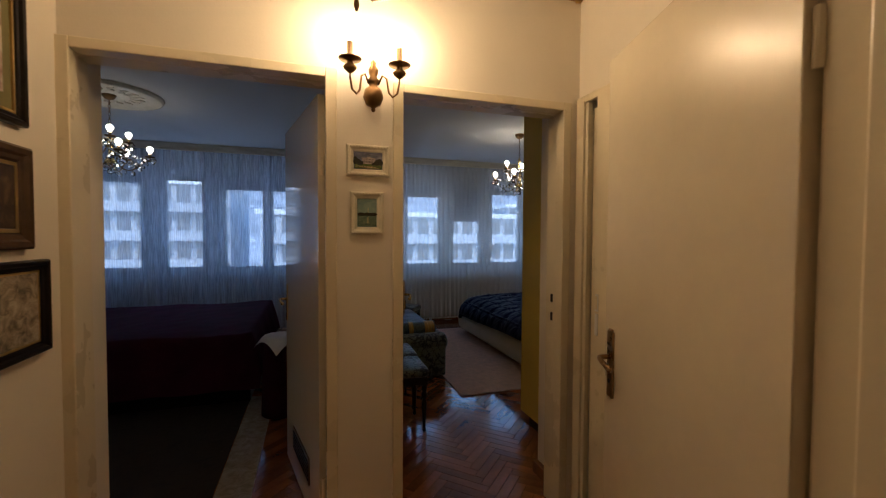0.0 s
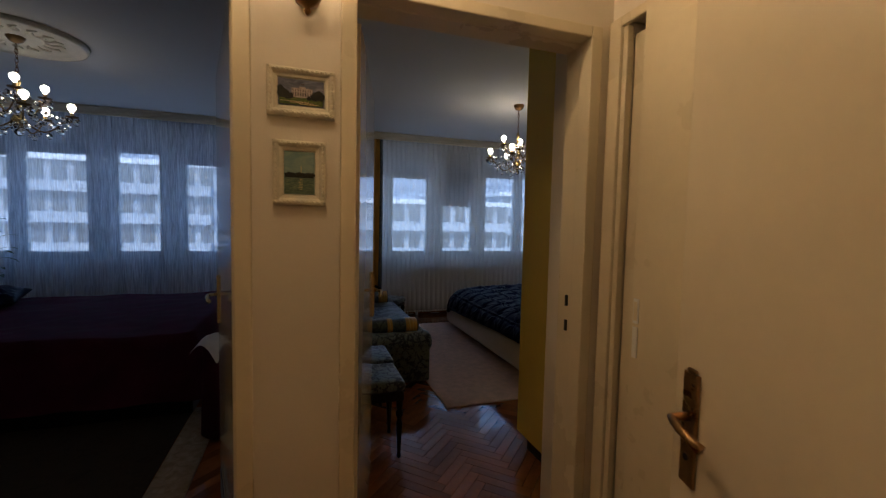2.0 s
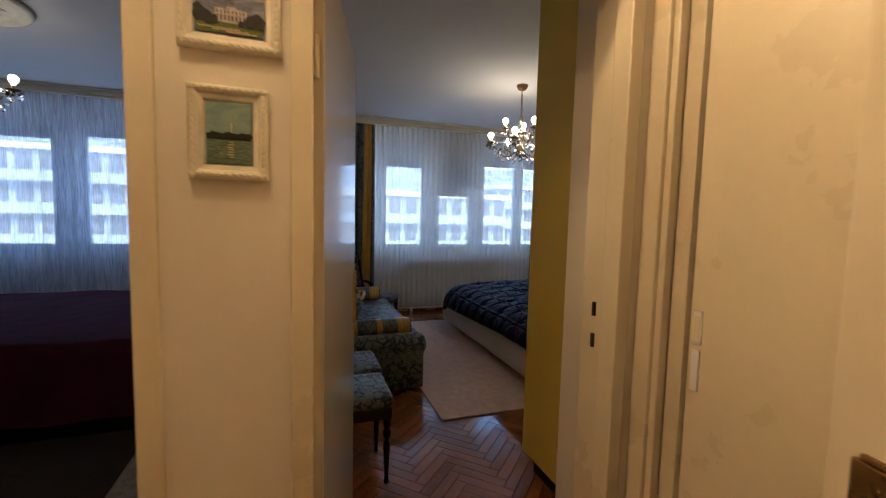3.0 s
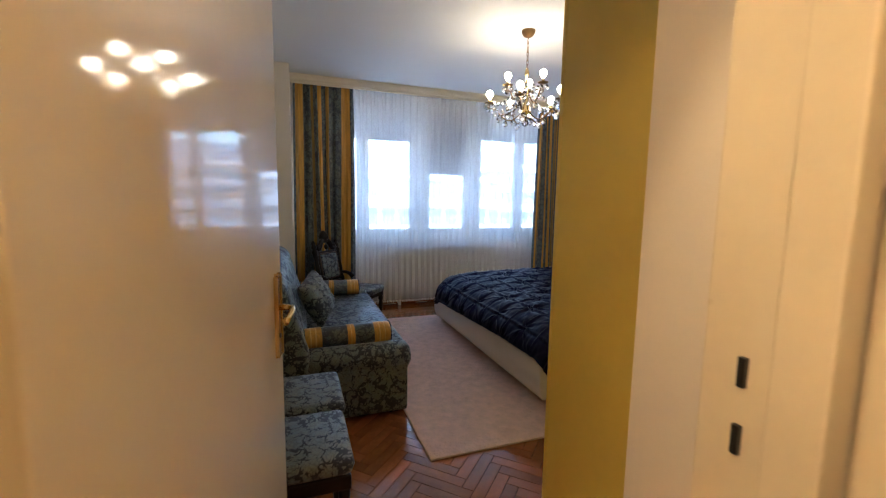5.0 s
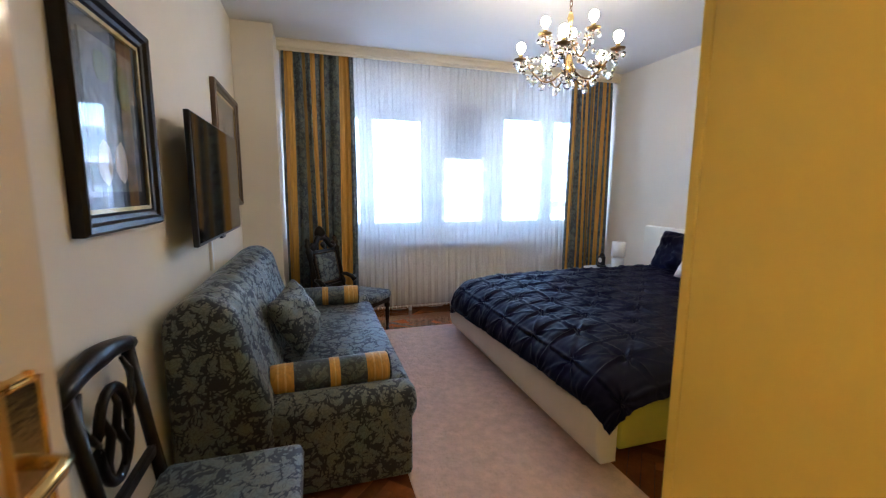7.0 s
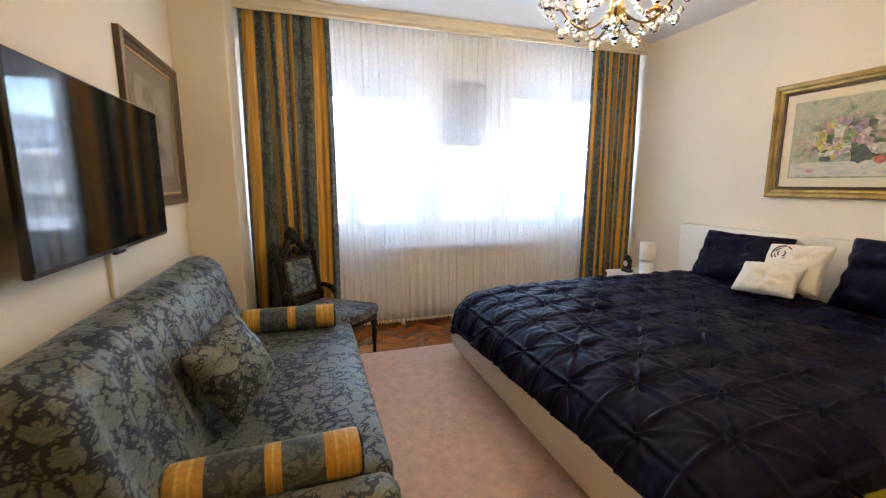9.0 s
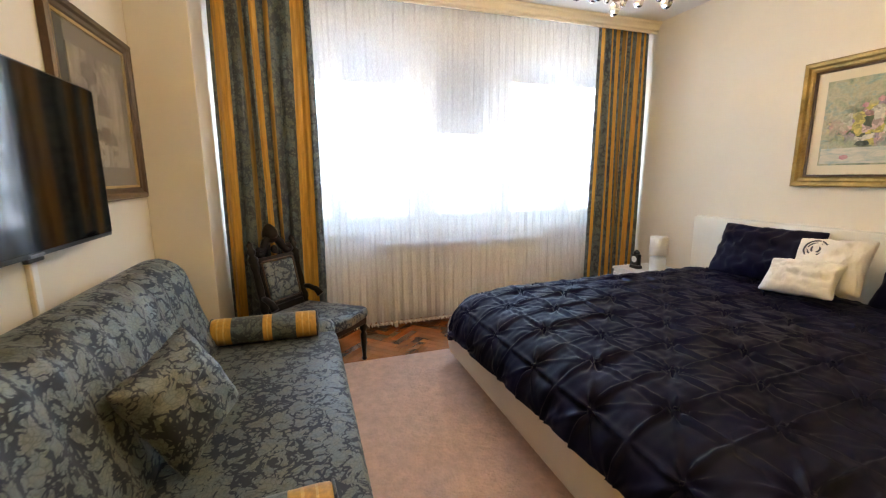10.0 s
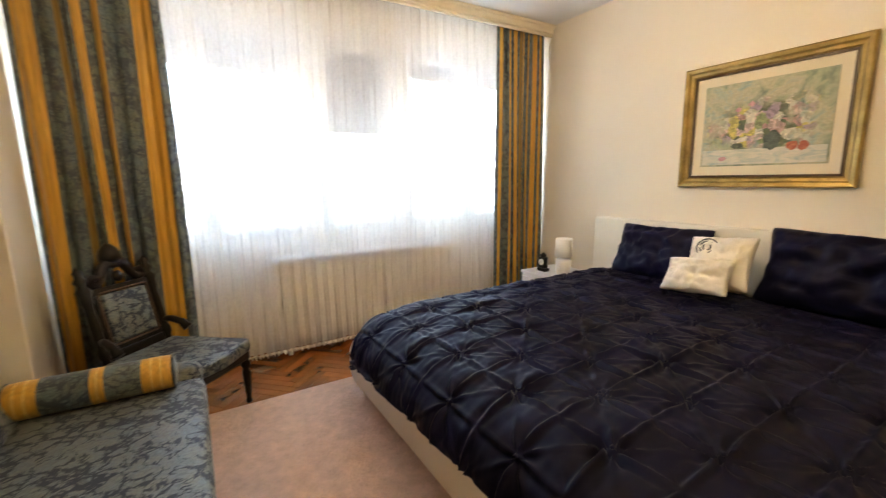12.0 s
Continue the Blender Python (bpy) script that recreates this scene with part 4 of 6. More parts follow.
def chandelier(at, drop, label, bulb):
    """Brass chandelier with two tiers of candle bulbs, drip pans and cut-glass drops."""
    ob = thing("chandelier", label, "chandelier", at)
    part("canopy", lathe(bmesh.new(), [(0.055, 0.0), (0.052, -0.02), (0.035, -0.045), (0.01, -0.055)], seg=18), BRONZE, ob, smooth=True)
    for k in range(7):
        z = -0.06 - k * 0.032
        ring = [(0.009 * math.cos(a) if k % 2 else 0.0, 0.0 if k % 2 else 0.009 * math.cos(a), z - 0.018 + 0.021 * math.sin(a)) for a in [i * math.pi / 4 for i in range(9)]]
        part("chain_link", tube(bmesh.new(), ring, 0.0028, 5), BRONZE, ob)
    c = -drop
    col = part("column", lathe(bmesh.new(), [(0.006, -0.28), (0.012, -0.29), (0.02, -0.32), (0.01, -0.35), (0.016, -0.40), (0.028, -0.44), (0.014, -0.48), (0.014, -0.52), (0.034, c + 0.13), (0.045, c + 0.11), (0.03, c + 0.08), (0.012, c + 0.06), (0.004, c + 0.05)], seg=16), BRASS, ob, smooth=True)
    big = bpy.data.meshes.new("drop")
    crystal_mesh(0.052).to_mesh(big)
    big.materials.append(CRYSTAL)
    small = bpy.data.meshes.new("bead")
    crystal_mesh(0.032).to_mesh(small)
    small.materials.append(CRYSTAL)

    def hang_drop(par, mesh, x, y, z):
        o = new("crystal_drop", mesh)
        o.parent = par
        o.location = (x, y, z)
    tiers = [(5, 0.285, c + 0.17, 0.25), (3, 0.155, c + 0.30, 0.9)]
    rnd = random.Random(4)
    for n, rad_, zb, ph in tiers:
        for k in range(n):
            a = ph + k * 2 * math.pi / n
            ca, sa = math.cos(a), math.sin(a)
            z0 = zb - 0.06
            pts = []
            for i in range(11):
                s = i / 10
                pts.append((ca * (0.03 + (rad_ - 0.03) * s), sa * (0.03 + (rad_ - 0.03) * s), z0 - 0.07 * math.sin(math.pi * min(1, s * 1.25)) * (1 if s < 0.8 else 0.9) + 0.03 * s * s))
            pts.append((ca * rad_, sa * rad_, zb))
            arm = part("arm", tube(bmesh.new(), pts, 0.0055, 6), BRONZE, ob, smooth=True)
            part("drip_pan", lathe(bmesh.new(), [(0.012, zb - 0.004), (0.036, zb + 0.002), (0.042, zb + 0.010), (0.014, zb + 0.006)], (ca * rad_, sa * rad_, 0), 16), BRONZE, arm, smooth=True)
            part("candle_cup", lathe(bmesh.new(), [(0.011, zb + 0.006), (0.012, zb + 0.035), (0.010, zb + 0.037)], (ca * rad_, sa * rad_, 0), 12), BRASS, arm)
            b = bulb_mesh()
            b.transform(Matrix.Translation((ca * rad_, sa * rad_, zb + 0.036)))
            part("bulb", b, bulb, arm, "round glowing bulb", smooth=True)
            for q in range(5):
                th = q * 2 * math.pi / 5
                hang_drop(arm, big if q % 2 else small, ca * rad_ + 0.038 * math.cos(th), sa * rad_ + 0.038 * math.sin(th), zb - rnd.uniform(0.0, 0.014))
            for q in (3, 5, 7):
                x, y, z = pts[q]
                hang_drop(arm, small if q != 5 else big, x, y, z - 0.006)
    for k in range(8):
        th = k * math.pi / 4
        hang_drop(col, big, 0.04 * math.cos(th), 0.04 * math.sin(th), c + 0.10)
        hang_drop(col, small, 0.03 * math.cos(th + 0.3), 0.03 * math.sin(th + 0.3), -0.43)
    for k in range(5):
        a = 0.25 + k * 2 * math.pi / 5
        for s in range(1, 9):
            t_ = s / 9
            r_ = 0.03 + 0.25 * t_
            hang_drop(col, small, r_ * math.cos(a + 0.12), r_ * math.sin(a + 0.12), -0.36 + (c + 0.19 + 0.36) * t_ - 0.07 * math.sin(math.pi * t_))
        for s in range(1, 6):
            t_ = s / 6
            a2 = a + t_ * 2 * math.pi / 5
            r_ = 0.285 - 0.04 * math.sin(math.pi * t_)
            hang_drop(col, big if s == 3 else small, r_ * math.cos(a2), r_ * math.sin(a2), c + 0.165 - 0.06 * math.sin(math.pi * t_))
    ball = part("glass_ball", lathe(bmesh.new(), [(0.004, c + 0.055), (0.022, c + 0.045), (0.028, c + 0.028), (0.020, c + 0.008), (0.004, c)], seg=12), CRYSTAL, ob)
    return ob


chandelier((3.82, 6.93, CEIL_Z), 0.725, "lit brass chandelier with cut-glass drops over the bed", BULB)
chandelier((-0.24, 6.78, CEIL_Z), 0.70, "lit brass chandelier with cut-glass drops in the dark bedroom", BULB_DIM)

# plaster rosette round the dark room's chandelier
prof = [(0.0, 0.0), (0.06, -0.012), (0.10, -0.020), (0.13, -0.012), (0.27, -0.010), (0.30, -0.016), (0.33, -0.026), (0.36, -0.022), (0.375, -0.034), (0.395, -0.030), (0.405, -0.001)]
ros = thing("ceiling_rosette", "round moulded plaster rosette on the ceiling", "ceiling rosette", (-0.24, 6.78, CEIL_Z - 0.001), kind="structure")
part("disc", lathe(bmesh.new(), [(max(r, 0.002), z) for r, z in prof], seg=48), PLASTER, ros, smooth=True)
for k in range(16):
    a = k * math.pi / 8
    bm = bmesh.new()
    tube(bm, [(0.15 * math.cos(a), 0.15 * math.sin(a), -0.012), (0.19 * math.cos(a + 0.12), 0.19 * math.sin(a + 0.12), -0.018), (0.23 * math.cos(a - 0.05), 0.23 * math.sin(a - 0.05), -0.017), (0.26 * math.cos(a + 0.1), 0.26 * math.sin(a + 0.1), -0.012)], [0.006, 0.013, 0.012, 0.004], 6)
    part("leaf_scroll", bm, PLASTER, ros, smooth=True)

# wall lamp between the doors
sc = thing("wall_lamp", "two-armed bronze wall lamp with lit candle bulbs", "wall lamp", (1.690, DOOR_Y, 2.02))
part("body", lathe(bmesh.new(), [(0.004, -0.075), (0.010, -0.066), (0.006, -0.058), (0.030, -0.045), (0.042, -0.015), (0.036, 0.015), (0.016, 0.032), (0.022, 0.045), (0.026, 0.055), (0.014, 0.07), (0.020, 0.085), (0.022, 0.10), (0.010, 0.118), (0.014, 0.128), (0.003, 0.142)], (0, -0.055, 0), 18), BRONZE, sc, smooth=True)
part("wall_plate", lathe(bmesh.new(), [(0.034, 0.0), (0.034, 0.008), (0.012, 0.014), (0.012, 0.03)], (0, -0.001, 0), 18, Matrix.Rotation(radians(90), 4, "X")), BRONZE, sc)
for s in (-1, 1):
    pts = [(s * 0.02, -0.06, 0.04), (s * 0.036, -0.07, 0.075), (s * 0.052, -0.08, 0.06), (s * 0.060, -0.09, 0.0), (s * 0.074, -0.10, -0.02), (s * 0.092, -0.105, -0.005), (s * 0.100, -0.11, 0.04), (s * 0.100, -0.11, 0.075)]
    arm = part("arm", tube(bmesh.new(), pts, 0.0045, 8), BRONZE, sc, smooth=True)
    part("drip_pan", lathe(bmesh.new(), [(0.006, 0.055), (0.024, 0.07), (0.028, 0.08), (0.014, 0.092), (0.012, 0.102), (0.044, 0.108), (0.047, 0.113), (0.012, 0.112)], (s * 0.100, -0.11, 0), 18), BRONZE, arm, smooth=True)
    part("candle", lathe(bmesh.new(), [(0.0125, 0.11), (0.0125, 0.178), (0.010, 0.182)], (s * 0.100, -0.11, 0), 12), CANDLE, arm, "pale brown candle sleeve")
    b = bulb_mesh(0.02)
    b.transform(Matrix.Translation((s * 0.100, -0.11, 0.182)))
    part("bulb", b, BULB_WALL, arm, "glowing candle bulb", smooth=True)

# the tip of a hanging lamp in the hall
hl = thing("hanging_lamp", "small dark metal hanging lamp with lit bulbs in the hall", "hanging lamp", (1.576, 3.75, CEIL_Z))
part("rod", tube(bmesh.new(), [(0, 0, 0), (0, 0, -0.314)], 0.006, 8), BRONZE, hl)
part("canopy", lathe(bmesh.new(), [(0.05, 0), (0.045, -0.02), (0.01, -0.04)], seg=16), BRONZE, hl)
part("finial", lathe(bmesh.new(), [(0.004, -0.534), (0.009, -0.519), (0.006, -0.499), (0.016, -0.464), (0.022, -0.434), (0.012, -0.384), (0.006, -0.314)], seg=12), BRONZE, hl, smooth=True)
for k in range(3):
    a = 0.5 + k * 2.094
    arm = part("arm", tube(bmesh.new(), [(r_ * math.cos(a), r_ * math.sin(a), z) for r_, z in ((0.01, -0.454), (0.06, -0.479), (0.11, -0.454), (0.12, -0.404))], 0.004, 6), BRONZE, hl)
    b = bulb_mesh(0.02)
    b.transform(Matrix.Translation((0.12 * math.cos(a), 0.12 * math.sin(a), -0.404)))
    part("bulb", b, BULB_HANG, arm, "glowing candle bulb", smooth=True)


# ---- framed pictures ----
def picture(m, w, h, width, depth, frame_mat, art, label, mount=0.0, mount_mat=None, inner=None, glass=False, beads=False, art_parts=None):
    """A moulded frame, w by h, hung flat; in its own space x runs along the wall, z up and -y to the room."""
    ob = thing("framed_picture", label, "picture")
    ob.matrix_world = m
    prof = [(0.0, 0.0), (0.0, -depth * 0.75), (width * 0.15, -depth), (width * 0.45, -depth * 0.9), (width * 0.6, -depth * 0.62), (width * 0.85, -depth * 0.55), (width, -depth * 0.3), (width, 0.0)]
    bm = bmesh.new()
    rings = []
    for k, (sx, sz) in enumerate(((-1, -1), (1, -1), (1, 1), (-1, 1))):
        rings.append([bm.verts.new((sx * (w / 2 - d), y, sz * (h / 2 - d))) for d, y in prof])
    for a in range(4):
        b = (a + 1) % 4
        for i in range(len(prof) - 1):
            bm.faces.new((rings[a][i], rings[b][i], rings[b][i + 1], rings[a][i + 1]))
    bmesh.ops.recalc_face_normals(bm, faces=bm.faces)
    fr = part("frame", bm, frame_mat, ob)
    if inner:
        t = width * 0.22
        iw, ih = w / 2 - width, h / 2 - width
        part("inner_edge", boxes(((-iw - t * 0, -depth * 0.42, -ih), (iw, -depth * 0.1, -ih + t)), ((-iw, -depth * 0.42, ih - t), (iw, -depth * 0.1, ih)), ((-iw, -depth * 0.42, -ih + t), (-iw + t, -depth * 0.1, ih - t)), ((iw - t, -depth * 0.42, -ih + t), (iw, -depth * 0.1, ih - t))), inner, fr)
    iw, ih = w / 2 - width, h / 2 - width
    if mount:
        part("mount", boxes(((-iw, -0.006, -ih), (iw, -0.002, ih))), mount_mat, ob)
    part("picture", boxes(((-iw + mount, -0.011, -ih + mount), (iw - mount, -0.0065, ih - mount))), art, ob)
    if glass:
        g = part("glass", boxes(((-iw, -0.0165, -ih), (iw, -0.015, ih))), PICGLASS, ob)
        g.visible_shadow = False
    if beads:
        bead = bpy.data.meshes.new("carved_leaf")
        b_ = lathe(bmesh.new(), [(0.001, -0.007), (0.0030, -0.003), (0.0038, 0.002), (0.001, 0.007)], seg=6)
        b_.to_mesh(bead)
        b_.free()
        bead.materials.append(frame_mat)
        n1, n2 = int(w / 0.0125), int(h / 0.0125)
        for k in range(n1):
            for s in (-1, 1):
                o = new("carved_leaf", bead)
                o.parent = fr
                o.matrix_local = pose(-w / 2 + (k + 0.5) * w / n1, -depth * 0.95, s * (h / 2 - width * 0.28), 0, 75 if s > 0 else 105, 0)
        for k in range(n2):
            for s in (-1, 1):
                o = new("carved_leaf", bead)
                o.parent = fr
                o.matrix_local = pose(s * (w / 2 - width * 0.28), -depth * 0.95, -h / 2 + (k + 0.5) * h / n2, 0, 15 if s > 0 else -15, 0)
    for nm, bm2, mt in (art_parts or []):
        part(nm, bm2, mt, ob)
    return ob


def flat(*rects, y=-0.0122):
    """Thin painted patches on a canvas: (x0, z0, x1, z1)."""
    bm = bmesh.new()
    for x0, z0, x1, z1 in rects:
        box(bm, (x0, y, z0), (x1, y + 0.0012, z1))
    return bm


def blot(cx, cz, r, y=-0.0125, squash=1.0, n=9, seed=0):
    rnd = random.Random(seed)
    bm = bmesh.new()
    ring = []
    for k in range(n):
        a = 2 * math.pi * k / n
        rr = r * rnd.uniform(0.75, 1.15)
        ring.append((cx + rr * math.cos(a), cz + squash * rr * math.sin(a)))
    lo = [bm.verts.new((x, y, z)) for x, z in ring]
    hi = [bm.verts.new((x, y + 0.0018, z)) for x, z in ring]
    bm.faces.new(lo)
    for k in range(n):
        bm.faces.new((lo[k], hi[k], hi[(k + 1) % n], lo[(k + 1) % n]))
    bmesh.ops.recalc_face_normals(bm, faces=bm.faces)
    return bm


SKYBLUE = painted("painted_sky", [(0.3, (0.16, 0.27, 0.27)), (0.7, (0.36, 0.44, 0.34))], 9, stretch=(1, 1, 3))
CLOUDY = painted("painted_cloud", [(0.3, (0.05, 0.055, 0.09)), (0.55, (0.18, 0.19, 0.26)), (0.75, (0.40, 0.38, 0.40))], 22, stretch=(1, 1, 2))
GREENERY = painted("painted_green", [(0.25, (0.02, 0.035, 0.008)), (0.5, (0.08, 0.12, 0.015)), (0.75, (0.28, 0.27, 0.05))], 60, stretch=(1, 1, 3))
WATER = painted("painted_water", [(0.3, (0.05, 0.085, 0.055)), (0.55, (0.14, 0.20, 0.13)), (0.8, (0.40, 0.40, 0.22))], 40, stretch=(1, 1, 5))
DARKTREE = painted("painted_trees", [(0.3, (0.004, 0.005, 0.003)), (0.7, (0.022, 0.022, 0.010))], 70)
PALEHOUSE = painted("painted_house", [(0.3, (0.26, 0.20, 0.18)), (0.7, (0.58, 0.50, 0.46))], 90)
SHADE = painted("painted_shade", [(0.3, (0.04, 0.03, 0.04)), (0.7, (0.11, 0.08, 0.08))], 80)
GLINT = painted("painted_glint", [(0.3, (0.55, 0.42, 0.16)), (0.7, (0.75, 0.62, 0.32))], 60)
villa = [("meadow", flat((-0.058, -0.034, 0.058, -0.014)), GREENERY), ("house", flat((-0.026, -0.014, 0.030, 0.012), y=-0.0126), PALEHOUSE), ("gable", flat((-0.006, 0.012, 0.012, 0.016), y=-0.0126), PALEHOUSE), ("flag", flat((0.0, 0.021, 0.008, 0.024), y=-0.0126), SHADE)]
for k in range(8):
    villa.append(("window", flat((-0.023 + 0.0066 * k, -0.010, -0.0205 + 0.0066 * k, 0.000), y=-0.0131), SHADE))
    villa.append(("window", flat((-0.023 + 0.0066 * k, 0.003, -0.0205 + 0.0066 * k, 0.008), y=-0.0131), SHADE))
for k, (x, z, r_) in enumerate(((-0.050, -0.003, 0.015), (-0.040, -0.008, 0.013), (-0.054, 0.006, 0.010), (-0.030, -0.011, 0.009), (0.036, -0.010, 0.012), (0.046, -0.004, 0.013), (0.054, -0.009, 0.010), (0.020, -0.015, 0.006))):
    villa.append(("tree", blot(x, z, r_, y=-0.0136 - 0.0002 * k, n=12, seed=30 + k), DARKTREE))
for k in range(5):
    villa.append(("path", flat((-0.055 + 0.012 * k, -0.026 - 0.0015 * k, 0.02 + 0.007 * k, -0.0245 - 0.0015 * k), y=-0.0126 - 0.0002 * k), DARKTREE if k % 2 else GLINT))
WALLPOSE = pose(1.674, DOOR_Y - 0.001, 1.749)
picture(WALLPOSE, 0.182, 0.132, 0.030, 0.022, IVORY, CLOUDY, "small landscape with a pale house in an ivory carved frame", beads=True, inner=IVORY, art_parts=villa)
lake = [("lake", flat((-0.039, -0.058, 0.039, -0.010)), WATER), ("shore", flat((-0.039, -0.013, 0.039, -0.004), y=-0.0127), DARKTREE), ("tower", flat((0.0035, -0.004, 0.0055, 0.020), y=-0.0126), GLINT)]
for k in range(9):
    lake.append(("tree", blot(-0.036 + 0.009 * k, -0.004, 0.0045 + 0.0025 * ((k * 5) % 3), y=-0.0131 - 0.0002 * k, squash=0.7, n=10, seed=50 + k), DARKTREE))
for k in range(7):
    lake.append(("glint", flat((0.000 - 0.0012 * (k % 3), -0.018 - 0.0048 * k, 0.008 + 0.001 * (k % 2), -0.0165 - 0.0048 * k), y=-0.0126), GLINT))
picture(pose(1.669, DOOR_Y - 0.001, 1.525), 0.142, 0.180, 0.030, 0.022, IVORY, SKYBLUE, "small lake landscape in an ivory carved frame", beads=True, inner=IVORY, art_parts=lake)
# hall pictures on the west wall
SKETCH = painted("sepia_street_print", [(0.3, (0.10, 0.05, 0.04)), (0.45, (0.30, 0.18, 0.15)), (0.6, (0.5, 0.42, 0.34)), (0.75, (0.6, 0.54, 0.44))], 16)
DARKART = painted("dark_oil_painting", [(0.3, (0.02, 0.012, 0.01)), (0.55, (0.06, 0.035, 0.02)), (0.8, (0.24, 0.15, 0.06))], 14)
STONES = painted("old_town_painting", [(0.3, (0.05, 0.04, 0.03)), (0.5, (0.30, 0.24, 0.16)), (0.7, (0.55, 0.47, 0.34))], 24)
for z, h, y, w, mat_, art, mw, mm, lab in ((1.965, 0.43, 3.875, 0.34, DARKWOOD, SKETCH, 0.05, surface("olive_mount", (0.16, 0.14, 0.05), 0.9), "street scene print with an olive mount in a dark frame"), (1.535, 0.31, 3.86, 0.40, BROWNWOOD, DARKART, 0.012, MAT_CARD, "dark oil painting in a broad brown frame"), (1.195, 0.30, 3.925, 0.42, DARKWOOD, STONES, 0.0, None, "painting of old houses in a dark brown frame")):
    picture(pose(HALL_X0 + 0.001, y, z, 0, 0, 90), w, h, 0.034 if mat_ is not BROWNWOOD else 0.05, 0.028, mat_, art, lab, mount=mw, mount_mat=mm, inner=GOLD)
# bedroom pictures
GARDEN = painted("garden_bridge_picture", [(0.25, (0.02, 0.025, 0.015)), (0.45, (0.07, 0.08, 0.05)), (0.6, (0.17, 0.17, 0.13)), (0.75, (0.42, 0.42, 0.38))], 9)
CITY = painted("domed_city_drawing", [(0.3, (0.09, 0.07, 0.06)), (0.42, (0.19, 0.155, 0.125)), (0.52, (0.31, 0.265, 0.215)), (0.68, (0.40, 0.35, 0.29))], 9, stretch=(1, 1.6, 0.5))
picture(pose(LEFT_X + 0.001, 6.195, 1.52, 0, 0, 90), 0.56, 0.66, 0.055, 0.038, DARKWOOD, GARDEN, "dark-framed picture of a garden bridge behind glass", mount=0.06, mount_mat=surface("navy_mount", (0.02, 0.022, 0.03), 0.8), inner=GOLD, glass=True, art_parts=[
    ("arch", blot(0.02, -0.13, 0.045, squash=1.4, seed=11), MAT_CARD), ("arch", blot(-0.09, -0.13, 0.05, squash=1.3, seed=12), MAT_CARD), ("foliage", blot(0.08, 0.10, 0.05, squash=1.5, seed=13), GREENERY), ("foliage", blot(-0.05, 0.14, 0.06, squash=0.7, seed=14), GREENERY)])
DOME = painted("ink_wash", [(0.3, (0.06, 0.05, 0.04)), (0.6, (0.19, 0.175, 0.15)), (0.75, (0.34, 0.31, 0.27))], 18, 0.9)
STONEWASH = painted("pale_wash", [(0.3, (0.24, 0.20, 0.16)), (0.65, (0.48, 0.43, 0.36))], 26, 0.9)
DEEPWASH = painted("deep_wash", [(0.3, (0.06, 0.045, 0.035)), (0.7, (0.20, 0.16, 0.13))], 20, 0.9)


def dome(cx, cz, r, rise, y=-0.0126):
    """A cupola's outline: a tall half round on a flat foot, with a lantern."""
    bm = bmesh.new()
    n = 12
    ring = [(cx + r * math.cos(math.pi * k / n), cz + rise * math.sin(math.pi * k / n) ** 0.8) for k in range(n + 1)]
    bm.faces.new([bm.verts.new((x, y, z)) for x, z in ring])
    box(bm, (cx - r * 1.15, y, cz - r * 0.14), (cx + r * 1.15, y + 0.0008, cz))
    box(bm, (cx - r * 0.14, y, cz + rise), (cx + r * 0.14, y + 0.0008, cz + rise + r * 0.45))
    return bm


city = [("dome", dome(0.02, -0.005, 0.062, 0.095), DOME), ("dome", dome(-0.105, 0.035, 0.036, 0.055), DOME), ("dome", dome(0.085, -0.135, 0.042, 0.05), DOME), ("dome", dome(-0.055, -0.125, 0.036, 0.05), DOME), ("dome", dome(-0.145, -0.11, 0.03, 0.045), DOME),
        ("drum", flat((-0.03, -0.05, 0.07, -0.016), y=-0.0124), STONEWASH), ("drum", flat((-0.135, -0.02, -0.075, 0.03), y=-0.0124), STONEWASH), ("cornice", flat((-0.05, -0.062, 0.10, -0.052), y=-0.0126), STONEWASH),
        ("spire", flat((-0.006, 0.10, 0.018, 0.20)), STONEWASH), ("spire", flat((0.10, 0.02, 0.112, 0.10)), STONEWASH), ("spire", blot(0.006, 0.215, 0.014, squash=2.4, seed=21), DOME),
        ("facade", flat((0.05, -0.22, 0.125, -0.142), y=-0.0124), STONEWASH), ("facade", flat((-0.09, -0.22, -0.02, -0.132), y=-0.0124), STONEWASH), ("facade", flat((-0.175, -0.22, -0.11, -0.118), y=-0.0124), STONEWASH),
        ("cloud", blot(-0.08, 0.16, 0.07, squash=0.8, n=14, seed=22, y=-0.0118), DOME), ("cloud", blot(0.09, 0.17, 0.05, squash=1.1, n=14, seed=23, y=-0.0118), STONEWASH)]
for k in range(6):
    city.append(("arcade", flat((-0.02 + 0.012 * k, -0.13 + 0.004 * (k % 2), -0.014 + 0.012 * k, -0.066), y=-0.0128), DEEPWASH))
for x in (-0.16, -0.135, -0.075, -0.045, 0.065, 0.085, 0.105):
    city.append(("window", flat((x - 0.004, -0.19, x + 0.004, -0.165), y=-0.0132), DEEPWASH))
for x in (-0.10, 0.0, 0.04):
    city.append(("shade", blot(x, -0.10, 0.03, squash=1.8, seed=int(300 + 100 * x), y=-0.0119), DEEPWASH))
picture(pose(LEFT_X + 0.001, 8.00, 1.595, 0, 0, 90), 0.80, 0.805, 0.058, 0.036, BROWNWOOD, CITY, "drawing of domed buildings in a gilt-edged brown frame", mount=0.10, mount_mat=GREYCARD, inner=GOLD, glass=True, art_parts=city)


